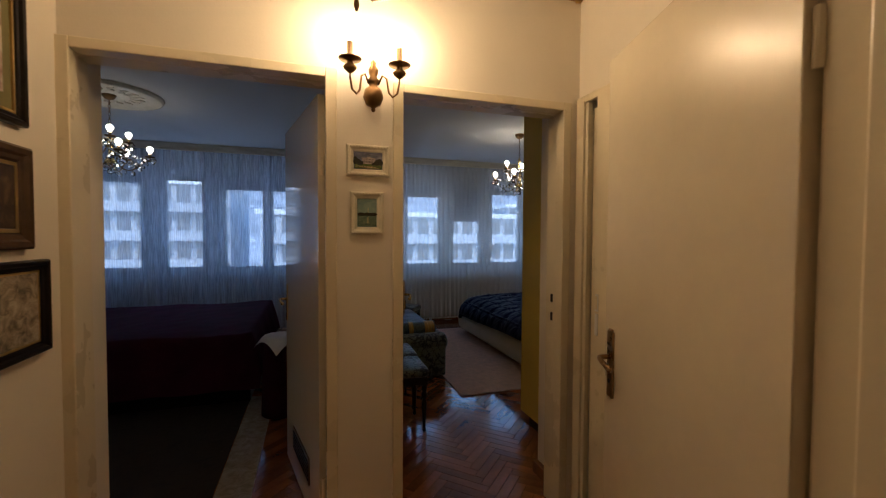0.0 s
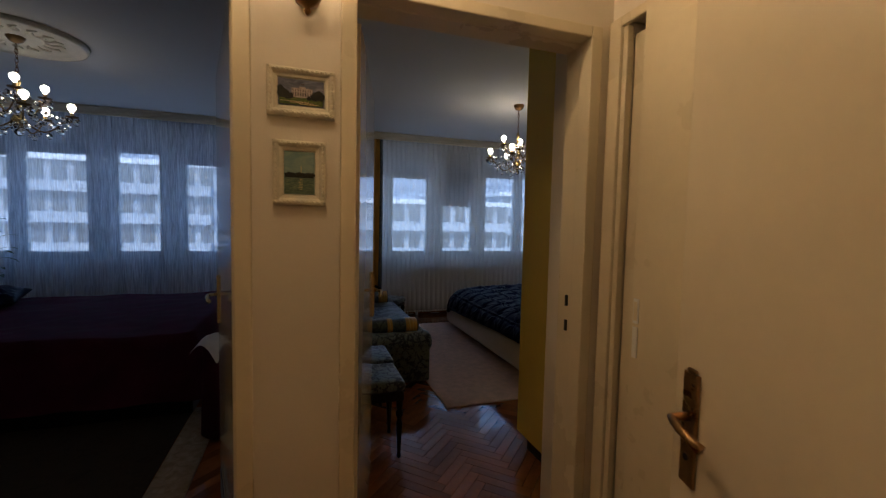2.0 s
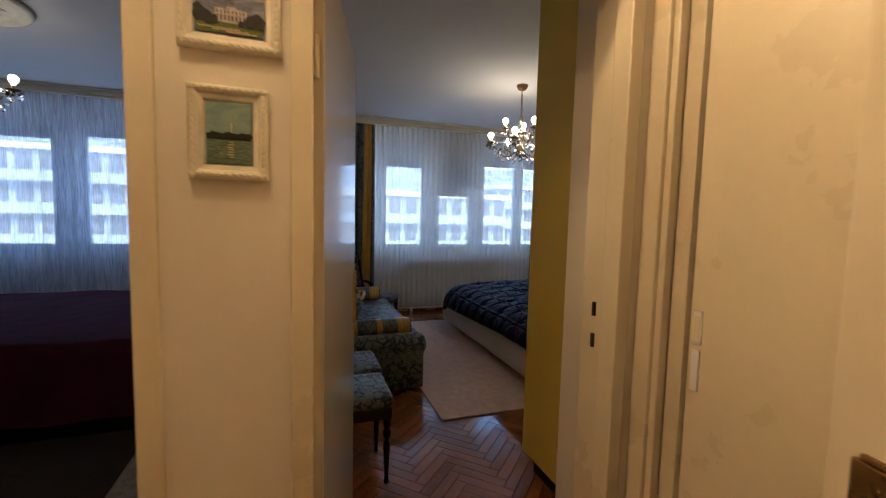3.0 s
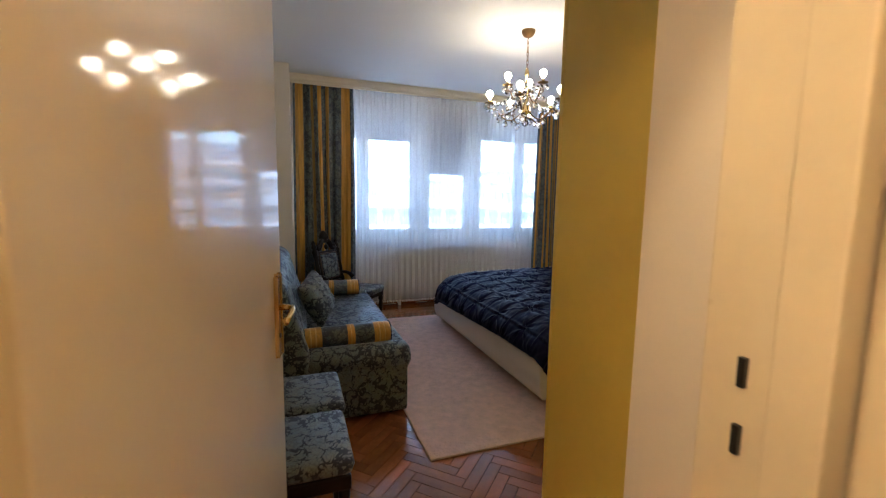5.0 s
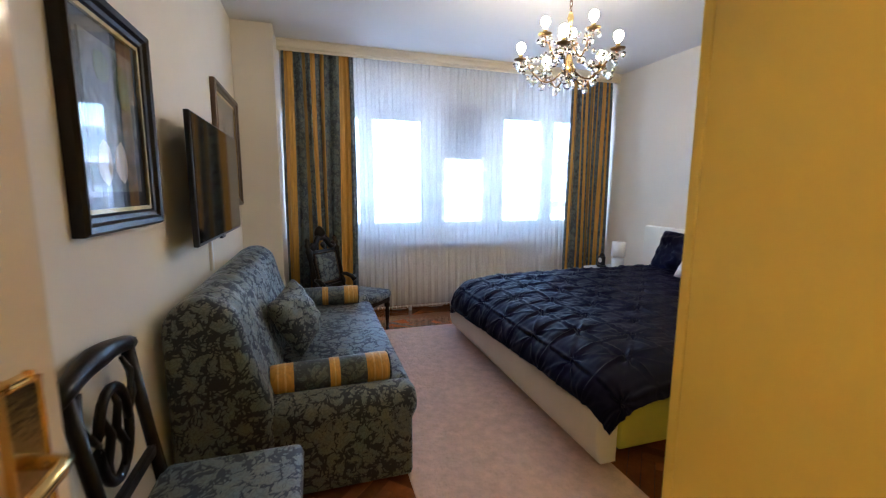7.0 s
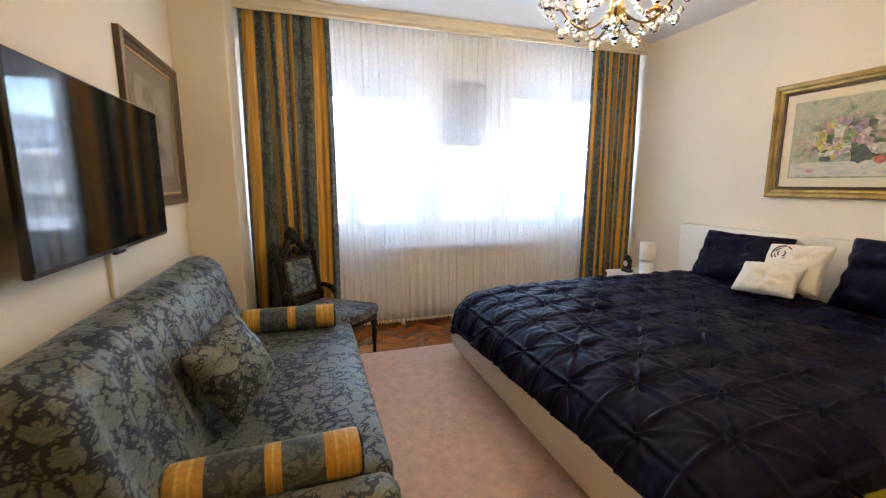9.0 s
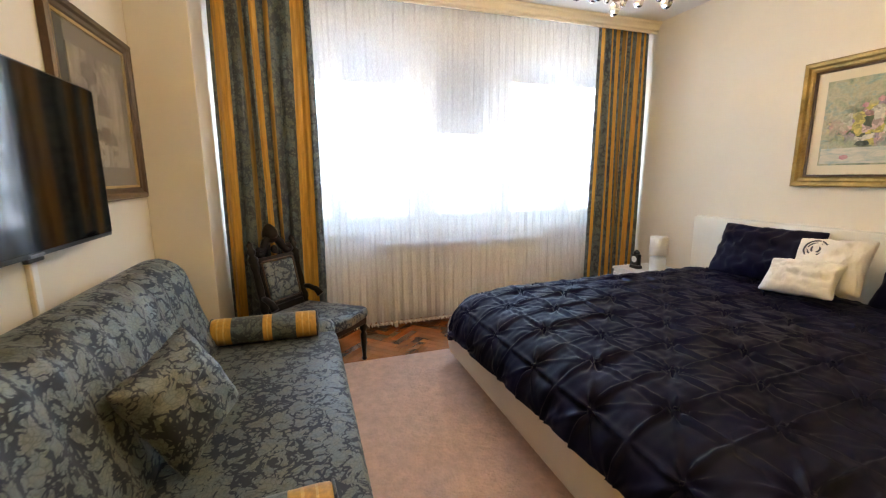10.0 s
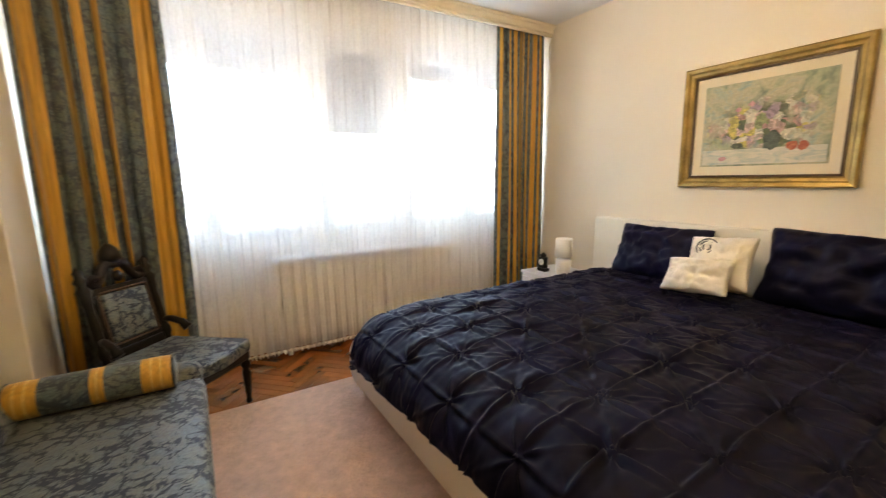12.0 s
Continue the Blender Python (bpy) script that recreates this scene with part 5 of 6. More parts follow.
def bouquet(name):
    """A loose watercolour: pale washes, and a heap of blossom-coloured strokes round the middle."""
    m, nt, b = bare(name)
    vec = nt.nodes.new("ShaderNodeTexCoord").outputs["Object"]
    wash = ramp(nt, noise_tex(nt, 8, 4, 0.6, 1.0, vec), [(0.30, (0.16, 0.22, 0.17)), (0.42, (0.36, 0.40, 0.27)), (0.52, (0.52, 0.48, 0.33)), (0.62, (0.32, 0.41, 0.35)), (0.74, (0.18, 0.28, 0.28))])
    wob = nt.nodes.new("ShaderNodeTexNoise")
    wob.inputs["Scale"].default_value, wob.inputs["Detail"].default_value = 16.0, 3.0
    nt.links.new(vec, wob.inputs["Vector"])
    bend = nt.nodes.new("ShaderNodeVectorMath")
    bend.operation = "MULTIPLY_ADD"
    bend.inputs[1].default_value = (0.07, 0.07, 0.07)
    nt.links.new(wob.outputs["Color"], bend.inputs[0])
    nt.links.new(vec, bend.inputs[2])

    def strokes(size, stops):
        v = nt.nodes.new("ShaderNodeTexVoronoi")
        v.inputs["Scale"].default_value = size
        nt.links.new(bend.outputs[0], v.inputs["Vector"])
        sep = nt.nodes.new("ShaderNodeSeparateColor")
        nt.links.new(v.outputs["Color"], sep.inputs["Color"])
        return ramp(nt, sep.outputs[0], stops, True)
    heads = strokes(21, [(0.0, (0.50, 0.24, 0.24)), (0.14, (0.66, 0.46, 0.42)), (0.28, (0.06, 0.09, 0.035)), (0.44, (0.66, 0.62, 0.52)), (0.56, (0.24, 0.30, 0.13)), (0.66, (0.60, 0.50, 0.12)), (0.76, (0.34, 0.24, 0.34)), (0.84, (0.56, 0.34, 0.34)), (0.92, (0.05, 0.07, 0.04))])
    petals = strokes(60, [(0.0, (0.60, 0.60, 0.60)), (0.3, (1.0, 1.0, 1.0)), (0.65, (1.25, 1.2, 1.15)), (0.85, (0.78, 0.82, 0.74))])
    heads = mixc(nt, 1.0, heads, petals, "MULTIPLY")
    away = nt.nodes.new("ShaderNodeMapping")
    away.inputs["Location"].default_value, away.inputs["Scale"].default_value = (-0.06, 0.0, -0.07), (1.75, 0.0, 3.1)
    nt.links.new(bend.outputs[0], away.inputs["Vector"])
    far = nt.nodes.new("ShaderNodeVectorMath")
    far.operation = "LENGTH"
    nt.links.new(away.outputs["Vector"], far.inputs[0])
    spread = nt.nodes.new("ShaderNodeMath")
    spread.operation = "MULTIPLY_ADD"
    spread.inputs[1].default_value = 0.9
    nt.links.new(noise_tex(nt, 11, 3, 0.6, 0.5, vec), spread.inputs[0])
    nt.links.new(far.outputs["Value"], spread.inputs[2])
    heap = ramp(nt, spread.outputs[0], [(0.0, (0.92,) * 3), (0.74, (0.85,) * 3), (1.0, (0.0,) * 3)])
    col = mixc(nt, heap, wash, heads)
    nt.links.new(mixc(nt, 1.0, col, ramp(nt, noise_tex(nt, 70, 3, vec=vec), [(0.3, (0.80,) * 3), (0.7, (1, 1, 1))]), "MULTIPLY"), b.inputs["Base Color"])
    b.inputs["Roughness"].default_value = 0.6
    return m


FLOWERS = bouquet("flower_painting")
VASE = painted("vase_wash", [(0.3, (0.03, 0.045, 0.035)), (0.6, (0.10, 0.13, 0.10)), (0.75, (0.26, 0.28, 0.22))], 22)
APPLE = painted("apple_wash", [(0.3, (0.30, 0.05, 0.03)), (0.6, (0.52, 0.16, 0.08)), (0.75, (0.66, 0.36, 0.16))], 26)
CLOTH = painted("cloth_wash", [(0.3, (0.32, 0.42, 0.40)), (0.5, (0.58, 0.56, 0.46)), (0.65, (0.68, 0.62, 0.52)), (0.8, (0.30, 0.34, 0.20))], 10, stretch=(1, 1, 3))
ROSE = painted("rose_wash", [(0.3, (0.40, 0.16, 0.20)), (0.7, (0.66, 0.38, 0.38))], 30)
still = [("table_cloth", flat((-0.321, -0.243, 0.321, -0.150)), CLOTH), ("vase", blot(0.06, -0.105, 0.05, squash=1.15, n=16, seed=3, y=-0.0128), VASE), ("leaf", blot(-0.12, -0.13, 0.04, squash=0.5, n=13, seed=7, y=-0.0127), VASE),
         ("apple", blot(0.165, -0.145, 0.030, n=14, seed=4, y=-0.013), APPLE), ("apple", blot(0.215, -0.150, 0.026, n=14, seed=5, y=-0.0132), APPLE), ("petal", blot(-0.20, -0.205, 0.022, squash=0.7, n=12, seed=6, y=-0.013), ROSE), ("blossom", blot(-0.13, 0.09, 0.016, n=11, seed=8, y=-0.0128), ROSE), ("blossom", blot(-0.06, 0.115, 0.017, n=11, seed=9, y=-0.0128), ROSE)]
picture(pose(RIGHT_X - 0.001, 7.083, 1.60, 0, 0, -90), 0.925, 0.77, 0.062, 0.042, OLD_GILT, FLOWERS, "flower still life in a gilt and dark moulded frame", mount=0.07, mount_mat=MAT_CARD, inner=BROWNWOOD, art_parts=still)


# ---- television ----
tv = thing("television", "black flat television on a wall bracket", "television", (1.85, 7.125, 1.353))
part("case", boxes(((-0.012, -0.52, -0.282), (0.012, 0.52, 0.282)), bevel=0.006), BLACK, tv)
part("screen", boxes(((0.0125, -0.511, -0.266), (0.0145, 0.511, 0.274))), SCREEN, tv, "glossy dark screen")
part("logo_bar", boxes(((0.0125, -0.035, -0.2805), (0.016, 0.035, -0.271))), STEEL, tv)
part("sensor", boxes(((-0.005, -0.04, -0.295), (0.011, 0.04, -0.2825)), bevel=0.003), BLACK, tv)
part("back_housing", boxes(((-0.045, -0.36, -0.22), (-0.0125, 0.36, 0.12)), bevel=0.01), BLACK, tv)
part("bracket", boxes(((-0.104, -0.15, -0.15), (-0.046, 0.15, 0.15)), bevel=0.005), BLACK, tv)
cb = thing("cable_duct", "white cable duct on the wall below the television", "cable duct", (LEFT_X, 7.30, 0))
part("duct", boxes(((0.001, -0.02, 0.85), (0.016, 0.02, 1.08)), bevel=0.003), WALL, cb)
part("cover", boxes(((0.0165, -0.016, 0.85), (0.019, 0.016, 1.08)), bevel=0.001), WHITE, cb)


# ---- chairs ----
def turned_leg(h, r=0.02):
    return lathe(bmesh.new(), [(r * 0.5, 0), (r * 0.75, 0.012), (r * 0.5, 0.03), (r * 0.7, h * 0.3), (r * 0.95, h * 0.6), (r * 0.6, h * 0.68), (r * 1.1, h * 0.74), (r * 1.1, h * 0.8), (r * 0.7, h * 0.84), (r, h * 0.88), (r, h)], seg=10)


def dining_chair():
    """Dark carved side chair with a padded damask seat, facing +x."""
    ch = thing("dining_chair", "black carved chair with a blue damask padded seat", "chair", group="chairs by the door")
    W, D, H = 0.37, 0.42, 0.47
    part("seat", boxes(((-D / 2, -W / 2, H - 0.065), (D / 2, W / 2, H)), bevel=0.028), DAMASK, ch, "blue-grey damask seat pad", smooth=True)
    part("seat_rail", boxes(((-D / 2 + 0.01, -W / 2 + 0.012, H - 0.12), (D / 2 - 0.012, W / 2 - 0.012, H - 0.066)), bevel=0.006), DARKWOOD, ch)
    for y in (-1, 1):
        b = turned_leg(H - 0.12)
        b.transform(Matrix.Translation((D / 2 - 0.035, y * (W / 2 - 0.035), 0)))
        part("leg", b, DARKWOOD, ch, smooth=True)
        b = tube(bmesh.new(), [(-D / 2 - 0.05, y * (W / 2 - 0.03), 0), (-D / 2 + 0.01, y * (W / 2 - 0.03), 0.25), (-D / 2 + 0.012, y * (W / 2 - 0.03), H - 0.05), (-D / 2 - 0.015, y * (W / 2 - 0.03), H + 0.14), (-D / 2 - 0.05, y * (W / 2 - 0.025), 0.86)], [0.017, 0.02, 0.02, 0.017, 0.018], 8)
        part("stile", b, DARKWOOD, ch, smooth=True)
    xb = -D / 2 - 0.052
    n = 11
    part("top_rail", tube(bmesh.new(), [(xb - 0.004 * math.cos(math.pi * (k / (n - 1) - 0.5)), -W / 2 - 0.005 + (W + 0.01) * k / (n - 1), 0.865 + 0.03 * math.sin(math.pi * k / (n - 1))) for k in range(n)], [0.02, 0.024, 0.024, 0.026, 0.029, 0.031, 0.029, 0.026, 0.024, 0.024, 0.02], 8), DARKWOOD, ch, "carved curved top rail", smooth=True)
    ov = [(-D / 2 - 0.034 + 0.0 * a, 0.085 * math.cos(a), 0.685 + 0.125 * math.sin(a)) for a in [k * math.pi / 10 for k in range(21)]]
    part("splat", tube(bmesh.new(), ov, 0.013, 8), DARKWOOD, ch, "carved oval splat", smooth=True)
    for s in (-1, 1):
        part("scroll", tube(bmesh.new(), [(-D / 2 - 0.03, s * 0.02, 0.56), (-D / 2 - 0.034, s * 0.05, 0.63), (-D / 2 - 0.036, s * 0.015, 0.69), (-D / 2 - 0.04, s * 0.045, 0.75), (-D / 2 - 0.042, s * 0.01, 0.81)], [0.006, 0.011, 0.012, 0.01, 0.006], 8), DARKWOOD, ch, smooth=True)
        part("scroll", tube(bmesh.new(), [(-D / 2 - 0.03, s * 0.085, 0.70), (-D / 2 - 0.035, s * 0.12, 0.74), (-D / 2 - 0.042, s * 0.14, 0.80), (-D / 2 - 0.048, s * 0.11, 0.85)], [0.006, 0.012, 0.011, 0.006], 8), DARKWOOD, ch, smooth=True)
    part("lower_rail", boxes(((-D / 2 - 0.018, -W / 2 + 0.04, 0.525), (-D / 2 + 0.004, W / 2 - 0.04, 0.56)), bevel=0.006), DARKWOOD, ch)
    part("stretcher", tube(bmesh.new(), [(-D / 2 + 0.0, -W / 2 + 0.03, 0.16), (-D / 2 + 0.0, 0, 0.165), (-D / 2 + 0.0, W / 2 - 0.03, 0.16)], [0.009, 0.013, 0.009], 8), DARKWOOD, ch)
    return ch


ch = dining_chair()
ch.matrix_world = pose(2.055, 5.865, 0, 0, 0, 0)
copy_thing(ch, pose(2.040, 5.465, 0, 0, 0, 0))

# low carved chair in the window corner
lc = thing("low_chair", "low dark carved chair with damask seat and padded back", "chair")
lc.matrix_world = pose(2.645, 8.45, 0, 0, 0, -44) @ Matrix.Diagonal((1.06, 1.06, 1.04, 1))
SH = 0.375
seat = [(-0.25, -0.20), (0.22, -0.245), (0.262, -0.20), (0.272, 0.0), (0.262, 0.20), (0.22, 0.245), (-0.25, 0.20)]
bm = bmesh.new()
lo = [bm.verts.new((x, y, SH - 0.06)) for x, y in seat]
hi = [bm.verts.new((x, y, SH)) for x, y in seat]
bm.faces.new(list(reversed(lo)))
bm.faces.new(hi)
for k in range(len(seat)):
    bm.faces.new((lo[k], lo[(k + 1) % 7], hi[(k + 1) % 7], hi[k]))
bmesh.ops.bevel(bm, geom=list(bm.edges), offset=0.02, segments=3, profile=0.5, affect="EDGES")
part("seat", bm, DAMASK, lc, "blue-grey damask seat", smooth=True)
part("seat_rail", boxes(((-0.24, -0.20, SH - 0.105), (0.25, 0.20, SH - 0.061)), bevel=0.008), DARKWOOD, lc)
for x, y in ((0.215, -0.205), (0.215, 0.205), (-0.22, -0.17), (-0.22, 0.17)):
    b = turned_leg(SH - 0.07, 0.024)
    b.transform(Matrix.Translation((x, y, 0)))
    part("leg", b, DARKWOOD, lc, smooth=True)
lean = pose(-0.245, 0, SH - 0.02, 0, -12, 0)


def lput(nm, bm, mat, lab="", smooth=False):
    bm.transform(lean)
    return part(nm, bm, mat, lc, lab, smooth)


for s in (-1, 1):
    lput("stile", lathe(bmesh.new(), [(0.020, -0.05), (0.026, 0.0), (0.018, 0.03), (0.028, 0.05), (0.028, 0.08), (0.020, 0.10), (0.024, 0.20), (0.020, 0.30), (0.027, 0.33), (0.027, 0.36), (0.034, 0.385), (0.018, 0.41), (0.030, 0.435), (0.016, 0.46), (0.022, 0.48), (0.004, 0.505)], (0, s * 0.172, 0), 12), DARKWOOD, smooth=True)
lput("back_frame", boxes(((-0.014, -0.148, 0.06), (0.014, 0.148, 0.095)), ((-0.014, -0.148, 0.35), (0.014, 0.148, 0.385)), ((-0.014, -0.148, 0.096), (0.014, -0.118, 0.349)), ((-0.014, 0.118, 0.096), (0.014, 0.148, 0.349)), bevel=0.005), DARKWOOD)
for s in (-1, 1):
    lput("carved_scroll", tube(bmesh.new(), [(0.004, s * 0.15, 0.40), (0.006, s * 0.125, 0.44), (0.006, s * 0.085, 0.435), (0.006, s * 0.075, 0.465), (0.006, s * 0.045, 0.50), (0.004, s * 0.02, 0.53)], [0.014, 0.020, 0.017, 0.020, 0.019, 0.012], 8), DARKWOOD, smooth=True)
    lput("bead", boxes(((0.0145, s * 0.128 - 0.005, 0.092), (0.021, s * 0.128 + 0.005, 0.356)), bevel=0.003), BROWNWOOD)
lput("bead", boxes(((0.0145, -0.123, 0.354), (0.021, 0.123, 0.363)), bevel=0.003), BROWNWOOD)
lput("bead", boxes(((0.0145, -0.123, 0.083), (0.021, 0.123, 0.092)), bevel=0.003), BROWNWOOD)
lput("apron", boxes(((-0.014, -0.15, 0.0), (0.014, 0.15, 0.058)), bevel=0.008), DARKWOOD)
lput("back_pad", boxes(((-0.006, -0.117, 0.097), (0.03, 0.117, 0.348)), bevel=0.014), DAMASK, "damask back pad", True)
n = 13
lput("crest", tube(bmesh.new(), [(0, -0.155 + 0.31 * k / (n - 1), 0.40 + 0.11 * math.sin(math.pi * k / (n - 1)) ** 3 + 0.012 * math.cos(6 * math.pi * k / (n - 1))) for k in range(n)], [0.018, 0.021, 0.023, 0.024, 0.026, 0.029, 0.033, 0.029, 0.026, 0.024, 0.023, 0.021, 0.018], 8), DARKWOOD, "carved curved crest", True)
lput("crest_finial", lathe(bmesh.new(), [(0.034, 0.495), (0.052, 0.515), (0.050, 0.545), (0.038, 0.572), (0.020, 0.592), (0.004, 0.604)], seg=14), DARKWOOD, "carved shell finial", True)
lput("rosette", lathe(bmesh.new(), [(0.028, 0.0), (0.03, 0.008), (0.015, 0.016), (0.003, 0.018)], (0.005, 0, 0.425), 12, Matrix.Rotation(radians(90), 4, "Y")), DARKWOOD, smooth=True)
for s in (-1, 1):
    lput("arm_stub", tube(bmesh.new(), [(0.0, s * 0.17, 0.13), (0.05, s * 0.185, 0.12), (0.10, s * 0.195, 0.09), (0.125, s * 0.20, 0.05)], [0.016, 0.019, 0.021, 0.026], 8), DARKWOOD, smooth=True)


# ---- the dark bedroom ----
bed1 = thing("bed", "wide bed under a dark purple cover in the dark room", "bed", (-0.35, 7.1, 0))


def cover(u, v):
    x, y = -1.62 + 3.0 * u, -0.98 + 1.98 * v
    ex = max(0.0, abs(x) - 1.30)
    ey = max(0.0, -y - 0.86)
    d = max(ex, ey)
    z = 0.58 - (0.42 * min(1.0, d / 0.10) if d else 0.0)
    z += 0.02 * noise.noise(Vector((x * 2, y * 2, 3))) + 0.008 * noise.noise(Vector((x * 9, y * 7, 5))) + 0.05 * max(0, u - 0.7) * (1 if d == 0 else 0)
    return (x + 0.01 * math.sin(14 * y) * (ex > 0), y + 0.012 * math.sin(13 * x) * (ey > 0), max(z, 0.10))


cv = part("cover", sheet(70, 60, cover), PURPLE, bed1, "dark purple cover", smooth=True)
part("mattress", boxes(((-1.26, -0.82, 0.2), (1.26, 0.97, 0.52)), bevel=0.04), PURPLE, bed1)
part("base", boxes(((-1.28, -0.84, 0.0), (1.28, 0.98, 0.19)), bevel=0.01), DARKWOOD, bed1)
cushion("pillow", 0.72, 0.42, 0.16, NAVY, pose(-1.05, 7.65, 0.66, 0, 0, 8) @ pose(0, 0, 0, -80, 0, 0), "dark blue pillow lying on the purple bed")
tb = thing("side_table", "small dark draped side table by the door", "table", (1.20, 5.95, 0))
part("drape", lathe(bmesh.new(), [(0.15, 0.012), (0.145, 0.2), (0.135, 0.5), (0.13, 0.615), (0.12, 0.625)], seg=22), PURPLE, tb, "dark floor-length cloth", smooth=True)
cl_ = sheet(14, 14, lambda u, v: ((u - 0.5) * 0.31, (v - 0.5) * 0.31, 0.632 - max(0.0, math.hypot(u - 0.5, v - 0.5) * 0.31 - 0.132) * 1.3))
cloth = part("table_cloth", cl_, LINEN, None, smooth=True)
cloth.matrix_world = pose(1.20, 5.95, 0, 0, 0, 40)
tagged(cloth, "small white square cloth on the side table", "cloth")
# brown pattern darkened nearly to black: the dim room's shade is in the colour
RUG2 = painted("shaded_patterned_rug", [(0.3, (0.012, 0.008, 0.005)), (0.5, (0.03, 0.019, 0.013)), (0.65, (0.02, 0.012, 0.007)), (0.8, (0.08, 0.055, 0.036))], 7, 0.95)
r1 = thing("rug", "worn patterned brown rug, its colour darkened for the dark room's shade", "rug", (0.1, 5.4, 0))
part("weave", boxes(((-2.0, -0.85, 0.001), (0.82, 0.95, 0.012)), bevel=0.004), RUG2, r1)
part("border", boxes(((0.825, -0.85, 0.001), (1.02, 0.95, 0.0125)), bevel=0.004), painted("pale_border", [(0.3, (0.22, 0.17, 0.12)), (0.7, (0.42, 0.36, 0.28))], 14, 0.95), r1, "pale patterned border")
pl = thing("potted_plant", "slender potted plant by the dark room's window", "plant", (-1.38, 8.5, 0))
part("pot", lathe(bmesh.new(), [(0.11, 0), (0.12, 0.02), (0.15, 0.26), (0.16, 0.28), (0.14, 0.28), (0.13, 0.25)], seg=18), POT, pl, smooth=True)
part("stem", tube(bmesh.new(), [(0, 0, 0.2), (0.01, 0, 0.6), (-0.015, 0, 0.95), (0.01, 0.0, 1.32)], [0.014, 0.011, 0.009, 0.004], 8), LEAF, pl, smooth=True)
rnd = random.Random(12)
for k in range(26):
    z = rnd.uniform(0.72, 1.30)
    a, t_ = rnd.uniform(0, 6.28), rnd.uniform(-0.5, 0.4)
    L = rnd.uniform(0.10, 0.17)
    bm = sheet(4, 2, lambda u, v: (u * L, (v - 0.5) * 0.07 * math.sin(math.pi * min(1, u * 0.95 + 0.04)) , 0.03 * math.sin(2 * u) - 0.05 * u * u + 0.008 * abs(v - 0.5)))
    bm.transform(pose(0.0, 0, z, 0, math.degrees(t_), math.degrees(a)) @ Matrix.Translation((0.05, 0, 0)))
    tube(bm, [(0, 0, z), (0.06 * math.cos(a), 0.06 * math.sin(a), z - 0.05 * math.sin(t_))], 0.0025, 4)
    part("leaf", bm, LEAF, pl, smooth=True)


# ---- rug and parquet ----
rug = thing("rug", "soft beige-pink rug on the parquet between sofa and bed", "rug", (3.1, 7.1, 0))
bm = boxes(((2.70, 5.84, 0.001), (3.66, 8.40, 0.014)), bevel=0.005)
bm.transform(Matrix.Translation((-3.1, -7.1, 0)))
part("woven_body", bm, RUG, rug)
PW, PN = 0.06, 5
PL = PW * PN


def herringbone(x0, x1, y0, y1):
    """Centres and turns of the blocks of a herringbone floor, laid at 45 degrees."""
    out = []
    c = math.sqrt(0.5)
    for i in range(-260, 260):
        for j in range(-40, 40):
            u0, v0 = (i + PN * j) * PW, (i - PN * j) * PW
            for du, dv_, turn in ((PL / 2, PW / 2, 45), (PW / 2, PW + PL / 2, 135)):
                u, v = u0 + du, v0 + dv_
                x, y = (u - v) * c + 2.4, (u + v) * c + 6.0
                if x0 < x < x1 and y0 < y < y1:
                    out.append((x, y, turn))
    return out


block = bmesh.new()
box(block, (-PL / 2 + 0.0008, -PW / 2 + 0.0008, -0.012), (PL / 2 - 0.0008, PW / 2 - 0.0008, 0.0), 0.0012, seg=1)
block_mesh = bpy.data.meshes.new("parquet_block")
block.to_mesh(block_mesh)
block.free()
block_mesh.materials.append(PARQUET)
floor_2 = tagged(thing("parquet", "glossy red-brown herringbone parquet of the bedroom", "floor", (2.4, 6.0, 0)), kind="structure")
near, rest = [], []
for x, y, turn in herringbone(1.76, 5.74, 4.30, 9.10):
    (near if 1.95 < x < 3.05 and 4.3 < y < 7.4 and not (2.85 < x and 6.0 < y) and len(near) < 290 else rest).append((x, y, turn))
for x, y, turn in herringbone(0.6, 2.9, 0.3, 4.30) + herringbone(-2.9, 1.53, 4.30, 9.10):
    rest.append((x, y, turn))
for x, y, turn in near:
    o = new("plank", block_mesh)
    o.parent = floor_2
    o.matrix_local = pose(x - 2.4, y - 6.0, 0.0, 0, 0, turn)
verts, faces, hue = [], [], []
tv = [v.co.copy() for v in block_mesh.vertices]
tf = [tuple(p.vertices) for p in block_mesh.polygons]
for x, y, turn in rest:
    m = pose(x - 2.4, y - 6.0, 0.0, 0, 0, turn)
    k = len(verts)
    verts += [tuple(m @ c) for c in tv]
    faces += [tuple(i + k for i in f) for f in tf]
me = bpy.data.meshes.new("plank_field")
me.from_pydata(verts, [], faces)
PARQUET_REST = PARQUET.copy()
PARQUET_REST.name = "parquet_oak_field"
nt = PARQUET_REST.node_tree
for nd in list(nt.nodes):
    if nd.bl_idname == "ShaderNodeObjectInfo":
        geo = nt.nodes.new("ShaderNodeNewGeometry")
        to = nd.outputs["Random"].links[0].to_socket
        nt.links.new(geo.outputs["Random Per Island"], to)
me.materials.append(PARQUET_REST)
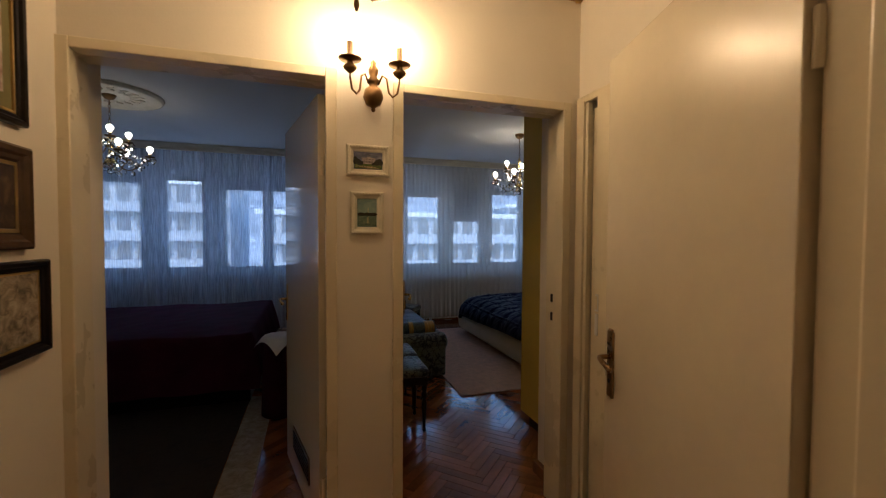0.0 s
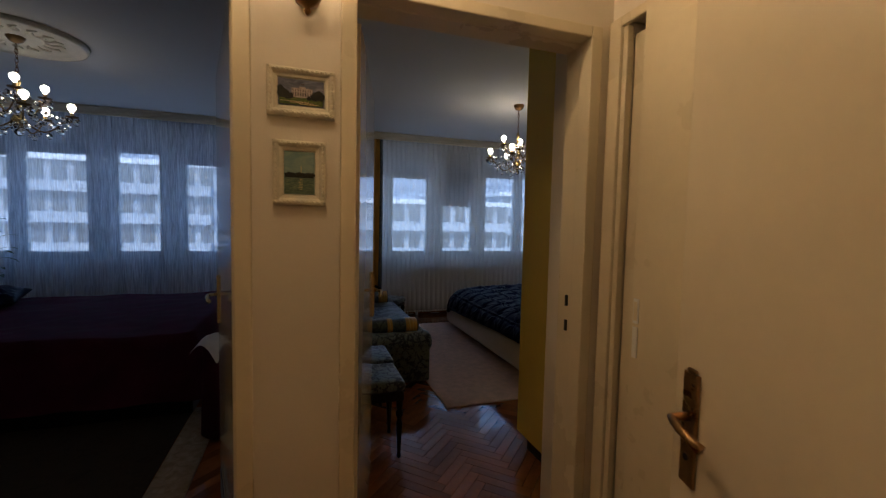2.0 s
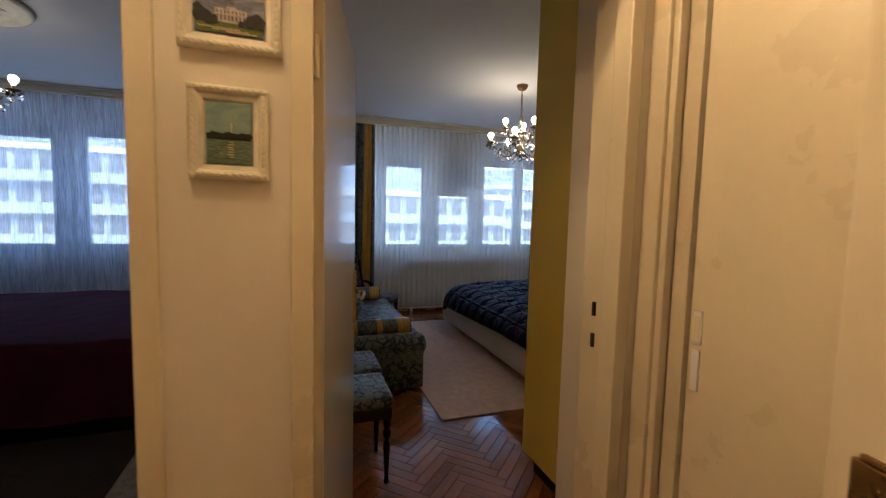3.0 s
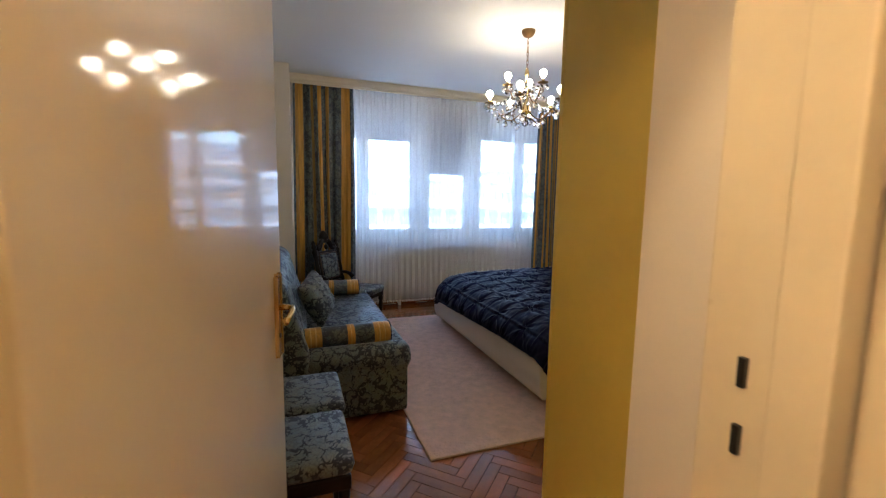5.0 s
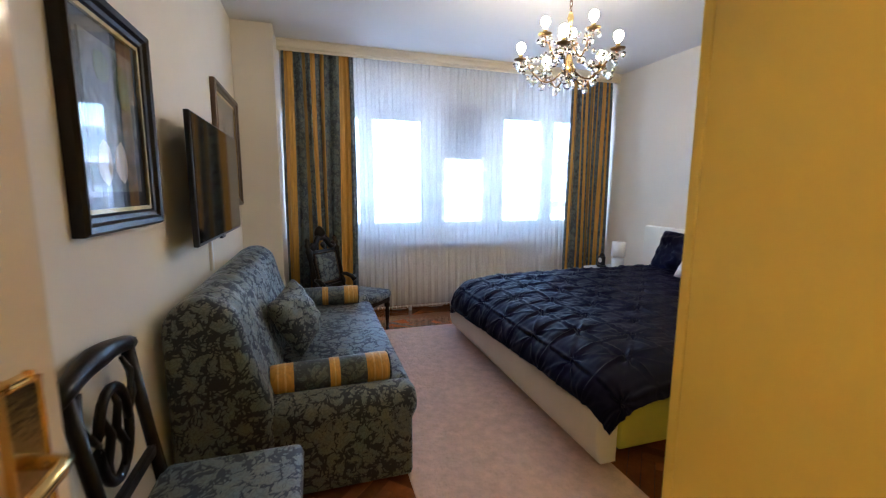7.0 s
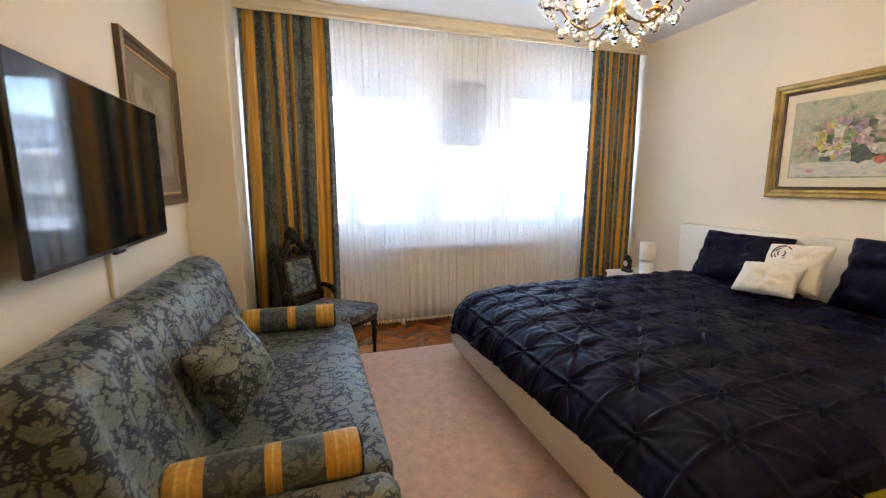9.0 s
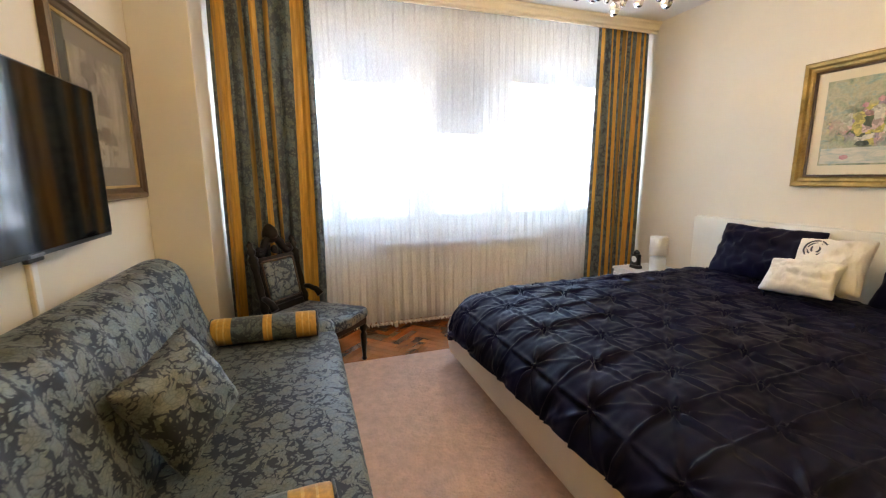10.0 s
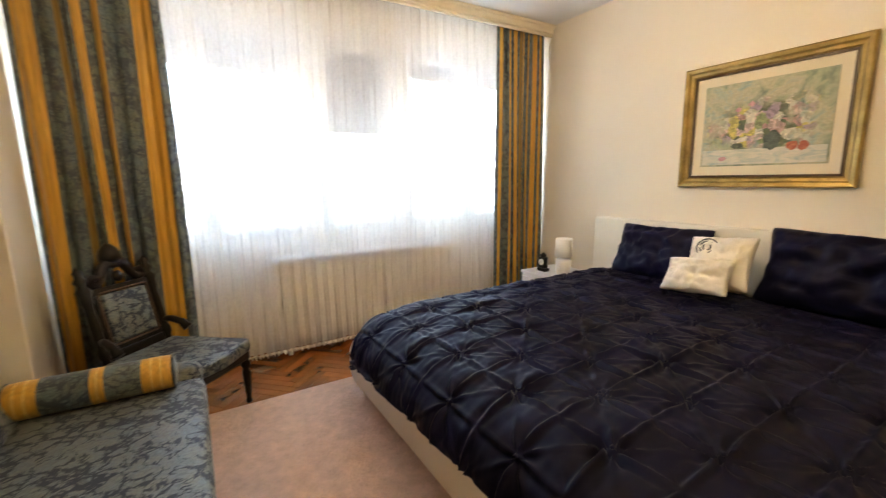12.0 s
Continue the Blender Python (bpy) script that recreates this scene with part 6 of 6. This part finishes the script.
o = new("plank_field", me)
o.parent = floor_2
tagged(o, kind="stuff")


# ---- outside: houses across the street, a hillside, snow on the ground ----
struct("ground", boxes(((-900, 9.6, -12.5), (900, 1500, -12.0))), SNOW, "snowy ground far below the windows", "ground")


def house(name, x0, x1, y, z1, storeys, bays, mat, label):
    ob = thing(name, label, "apartment building", ((x0 + x1) / 2, y, -12))
    cx = (x0 + x1) / 2
    part("wall", boxes(((x0 - cx, 0, 0), (x1 - cx, 12, z1 + 12)), bevel=0.05), mat, ob)
    part("roof", boxes(((x0 - cx - 0.4, -0.4, z1 + 12.01), (x1 - cx + 0.4, 12.4, z1 + 12.5)), bevel=0.1), SNOW, ob, "flat snow-covered roof")
    hs = (z1 + 12) / storeys
    bw = (x1 - x0) / bays
    wm = bpy.data.meshes.new("hazed_far_window")
    b_ = boxes(((-bw * 0.33, -0.06, 0), (bw * 0.33, 0.02, hs * 0.55)), bevel=0.02)
    b_.to_mesh(wm)
    b_.free()
    wm.materials.append(FARGLASS)
    for s in range(storeys):
        if (s + 1) * hs < 5:
            continue
        part("balcony", boxes(((x0 - cx + 0.3, -0.9, s * hs), (x1 - cx - 0.3, -0.02, s * hs + 0.9)), bevel=0.03), mat, ob)
        for k in range(bays):
            o = new("window", wm)
            o.parent = ob
            o.location = (x0 - cx + (k + 0.5) * bw, 0, s * hs + hs * 0.38)
    return ob


house("apartment_building", -34, -6, 46, 6.0, 7, 18, FACADE2, "grey apartment block with snowy balconies across the street")
house("apartment_building", -3, 22, 42, 3.2, 6, 16, FACADE, "pale apartment block with snowy balconies across the street")
house("apartment_building", 25, 60, 50, 5.0, 7, 20, FACADE, "long pale apartment block across the street")


def hill(u, v):
    x, y = -420 + 900 * u, 120 + 300 * v
    return (x, y, -12 + 88 * v ** 0.8 * (0.88 + 0.14 * math.sin(6 * u + 1)) + 3 * noise.noise(Vector((x * 0.02, y * 0.02, 0))))


struct("backdrop_hill", sheet(50, 14, hill), HILL, "wooded hillside with snow beyond the houses, bluish haze in its colour", "hill", True)
